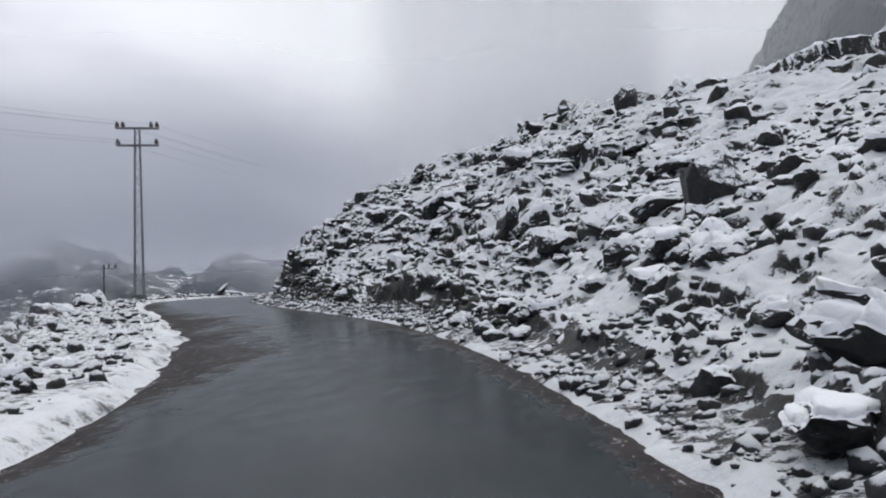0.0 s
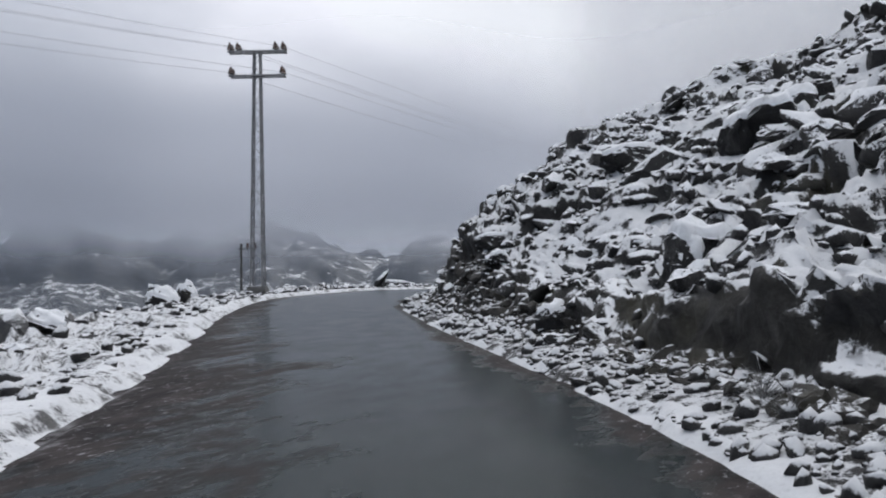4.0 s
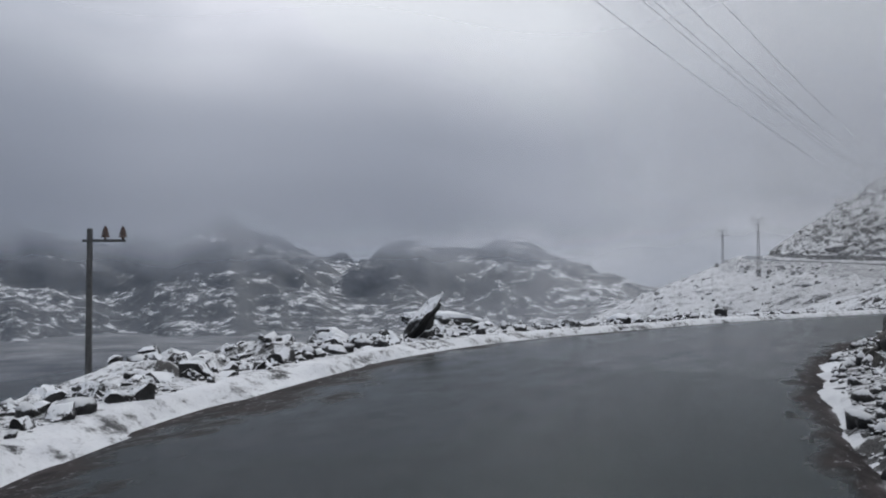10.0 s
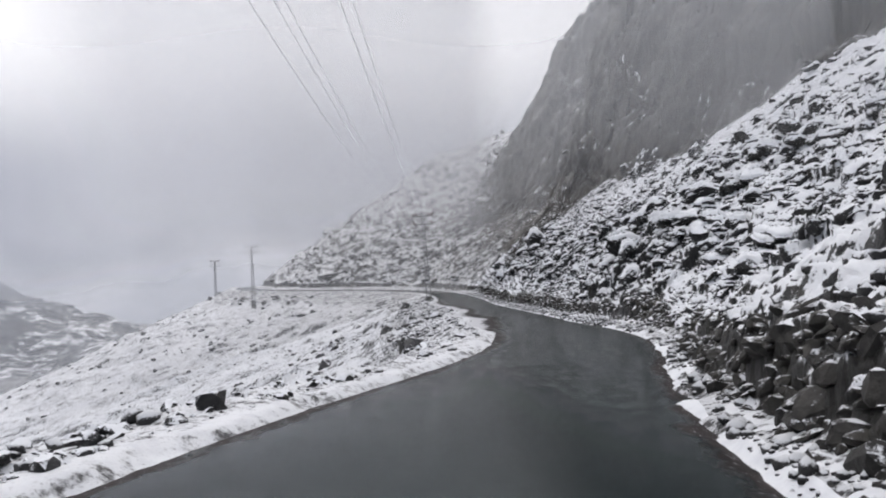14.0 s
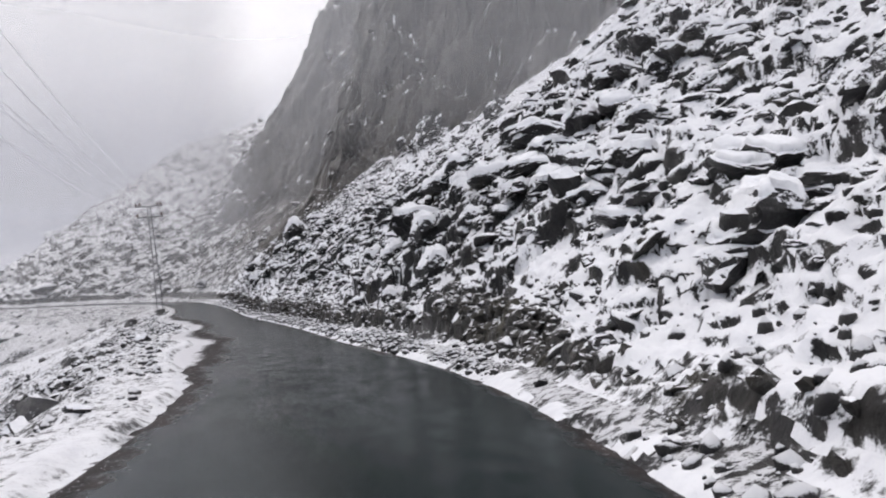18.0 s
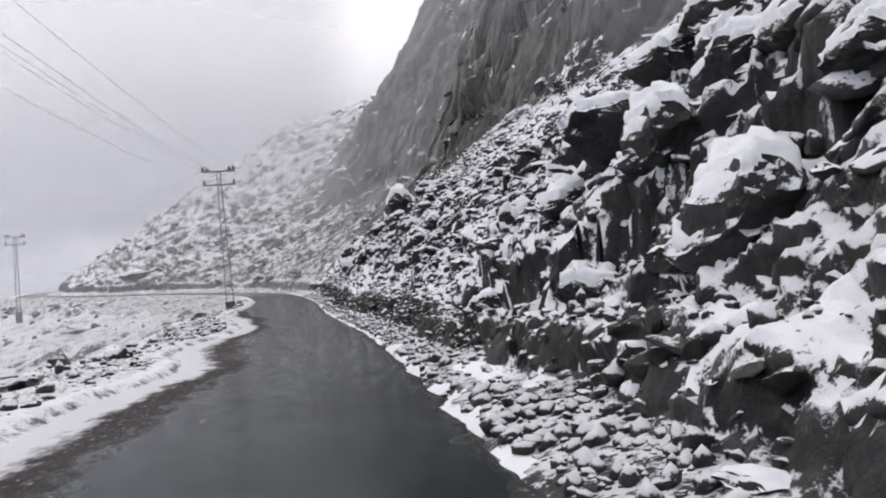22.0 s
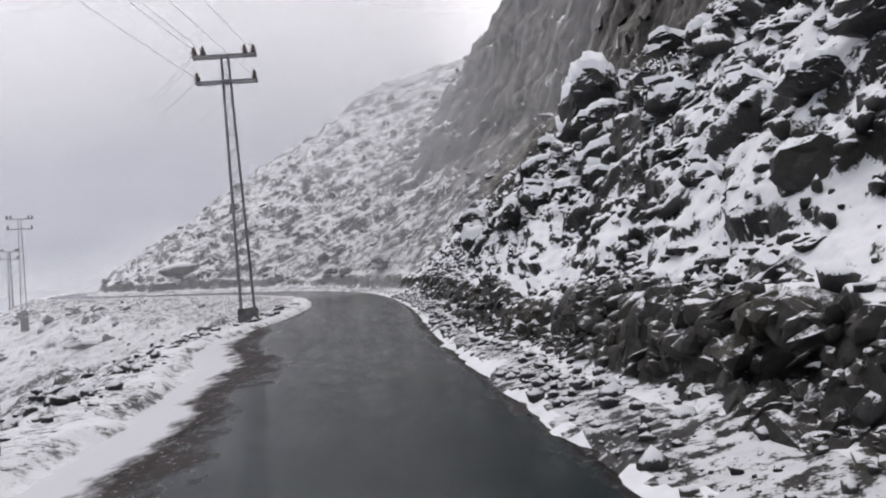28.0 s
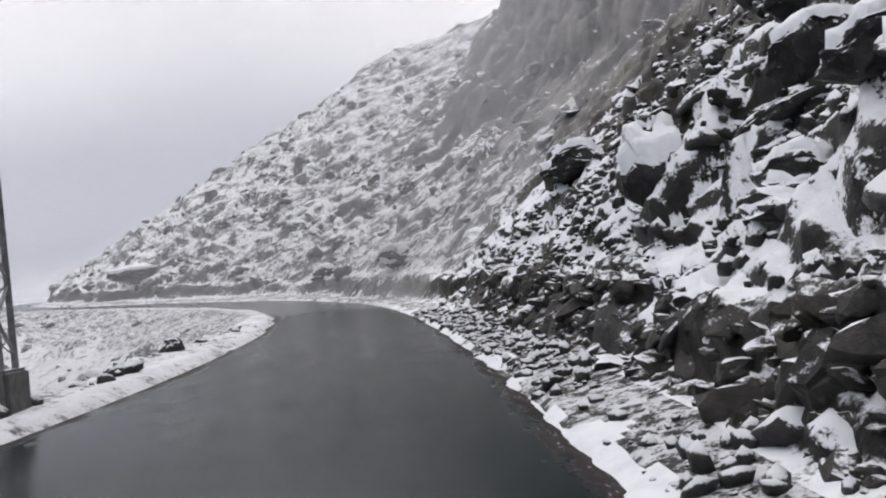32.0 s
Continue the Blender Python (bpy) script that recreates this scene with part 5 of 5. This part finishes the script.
def slope_rocks(count, seed):
    """Single angular rocks half buried in the slope."""
    rng = np.random.default_rng(seed)
    y, w = rng.uniform(5, 160, count), 2.6 + 11 * rng.random(count) ** 1.3
    x = np.interp(y, EDGE_R[:, 1], EDGE_R[:, 0]) + w
    keep = snow_ramp(w, y) < 0.5
    for px, py, pz in zip(x[keep], y[keep], hill(x, y)[keep]):
        size = 0.16 + 0.36 * rng.random() ** 2
        ob = new("rock", SHAPES[rng.integers(14)])
        ob.matrix_basis = pose(px, py, pz + 0.05 * size, rng.uniform(-25, 25), rng.uniform(-25, 25), rng.uniform(0, 360)) @ Matrix.Diagonal((size * rng.uniform(1.0, 1.7), size, size * rng.uniform(0.6, 1.0), 1))
        tagged(ob, "dark angular rock half buried in the snowy slope", "rock", "rocks strewn over the slope")


slope_rocks(150, 341)


def face_rocks(ob, count, s0, s1, seed):
    """Blocks that stick out of the steep faces of the hillside."""
    me = ob.data
    n = len(me.polygons)
    c, nr, ar = np.empty(n * 3, np.float32), np.empty(n * 3, np.float32), np.empty(n, np.float32)
    me.polygons.foreach_get("center", c)
    me.polygons.foreach_get("normal", nr)
    me.polygons.foreach_get("area", ar)
    c, nr = c.reshape(-1, 3), nr.reshape(-1, 3)
    w = c[:, 0] - np.interp(c[:, 1], EDGE_R[:, 1], EDGE_R[:, 0])
    weight = ar * (nr[:, 2] < 0.66) * (0.15 + 0.85 * smooth(nr[:, 2], 0.15, 0.45)) * (0.25 + 0.75 * smooth(w, 2.5, 4.5)) * (w > 0.8) * (w < 22) * (w < cliff_foot(c[:, 1])[0] - 1.5) * (c[:, 1] < 166) / (1 + 0.12 * w)
    rng = np.random.default_rng(seed)
    i = rng.choice(n, count, p=weight / weight.sum())
    size = s0 + (s1 - s0) * rng.random(count) ** 2.0 * (0.55 + 0.45 * smooth(w[i], 2, 6))
    place = c[i] - nr[i] * (0.25 * size)[:, None]
    verts, faces, base = [], [], 0
    for k in range(count):
        v, f = SMALL[k % len(SMALL)]
        p = v * np.array([rng.uniform(0.9, 1.8), rng.uniform(0.8, 1.3), rng.uniform(0.45, 0.95)]) * size[k]
        a = math.atan2(nr[i[k], 1], nr[i[k], 0]) + 1.57 + rng.uniform(-0.5, 0.5)
        p = np.stack([p[:, 0] * math.cos(a) - p[:, 1] * math.sin(a), p[:, 0] * math.sin(a) + p[:, 1] * math.cos(a), p[:, 2] + rng.uniform(-0.18, 0.18) * p[:, 0] + rng.uniform(-0.18, 0.18) * p[:, 1]], 1)
        h = math.hypot(nr[i[k], 0], nr[i[k], 1]) + 1e-6
        p[:, 2] -= rng.uniform(0.05, 0.7) * (p[:, 0] * nr[i[k], 0] + p[:, 1] * nr[i[k], 1]) / h
        verts.append(p + place[k])
        faces.append(f + base)
        base += len(v)
    return tagged(mesh_object("ledge_rocks", np.vstack(verts), np.vstack(faces), STONE, True), "broken blocks jutting from the steep rock faces", "rubble", kind="stuff")


face_rocks(near_hill, 4600, 0.10, 0.55, 311)


def wall_blocks(ob, count, joined, seed):
    """Broken blocks standing in the low rock wall beside the road: the nearest as parts, the rest joined."""
    rng = np.random.default_rng(seed)
    n = count + joined
    y = rng.uniform(15, 160, n)
    y = np.where((y > 89) & (y < 103) & (rng.random(n) < 0.7), y + 20, y)
    y = np.where((y > 72) & (y < 81) & (rng.random(n) < 0.85), y + 50, y)
    v = table(y, VERGE)
    reach = np.maximum(0.5, 0.6 * table(y, BANK_H))
    x = np.interp(y, EDGE_R[:, 1], EDGE_R[:, 0]) + v + rng.uniform(-0.10, 1.0, n) * reach + 0.1
    z = hill(x, y)
    size = 0.06 + 0.15 * rng.random(n) ** 1.5
    kinds = []
    for me in SHAPES[:8]:
        me = me.copy()
        me.materials.clear()
        me.materials.append(BLOCK)
        kinds.append(me)
    verts, faces, base = [], [], 0
    for k in range(n):
        m = pose(x[k], y[k], z[k] - 0.3 * size[k], rng.uniform(-38, 38), rng.uniform(-38, 38), rng.uniform(0, 360)) @ Matrix.Diagonal((size[k] * rng.uniform(0.8, 1.9), size[k] * rng.uniform(0.8, 1.3), size[k] * rng.uniform(0.6, 1.2), 1))
        if k < count:
            rock = new("block", kinds[k % 8])
            rock.parent = ob
            rock.matrix_basis = m
            continue
        p, f = SMALL[k % len(SMALL)]
        a = np.array(m)
        verts.append(p @ a[:3, :3].T + a[:3, 3])
        faces.append(f + base)
        base += len(p)
    return tagged(mesh_object("wall_stones", np.vstack(verts), np.vstack(faces), BLOCK), "broken damp blocks of the low rock wall", "rubble", kind="stuff")


wall_blocks(near_hill, 300, 4200, 331)


def snow_drift(x, y, length, width, high, turn, seed):
    """A smooth low heap of snow that has slid to the foot of the slope."""
    a, r = np.linspace(0, 2 * math.pi, 49), np.linspace(0, 1, 13)
    aa, rr = np.meshgrid(a, r, indexing="ij")
    reach = 1 + 0.8 * fbm(1.2 * np.cos(aa) + seed * 3, 1.2 * np.sin(aa), 401, 3)
    px, py = rr * reach * np.cos(aa) * length / 2, rr * reach * np.sin(aa) * width / 2
    pz = high * (1 - rr ** 2) * (1 + 0.5 * fbm(px / 0.8 + seed, py / 0.8, 403, 3)) - 0.25 * rr ** 6
    ob = mesh_object("snow_drift", np.stack([px.ravel(), py.ravel(), pz.ravel()], 1), grid_faces(49, 13)[:, ::-1], SNOW, True)
    ob.matrix_basis = pose(x, y, float(road_z(y)) + 0.20, 0, -7, 0) @ pose(0, 0, 0, 0, 0, turn)
    return tagged(ob, "smooth low heap of fresh snow at the slope's foot", "snow", "snow heaps beside the road")


snow_drift(-18.8, 100.3, 3.4, 0.9, 0.10, 92, 1)


def outcrop_parts(ob, line, side, count, w0, w1, y1, s0, s1, seed):
    """Rocks frozen into the slope, each a part of it."""
    rng = random.Random(seed)
    for i in range(count):
        y, w = rng.uniform(3, y1), rng.uniform(w0, w1)
        x = float(np.interp(y, line[:, 1], line[:, 0])) + side * w
        size = s0 + (s1 - s0) * rng.random() ** 2
        rock = new("rock", SHAPES[rng.randrange(14)])
        rock.parent = ob
        rock.matrix_basis = pose(x, y, ground_at(x, y) + 0.08 * size, rng.uniform(-15, 15), rng.uniform(-15, 15), rng.uniform(0, 360)) @ Matrix.Diagonal((size * rng.uniform(1.1, 2.0), size, size * rng.uniform(0.5, 0.8), 1))


outcrop_parts(near_hill, EDGE_R, 1, 280, 2.4, 11.0, 160, 0.15, 0.46, 21)
outcrop_parts(low, EDGE_L, -1, 150, 3.0, 16.0, 160, 0.15, 0.45, 22)
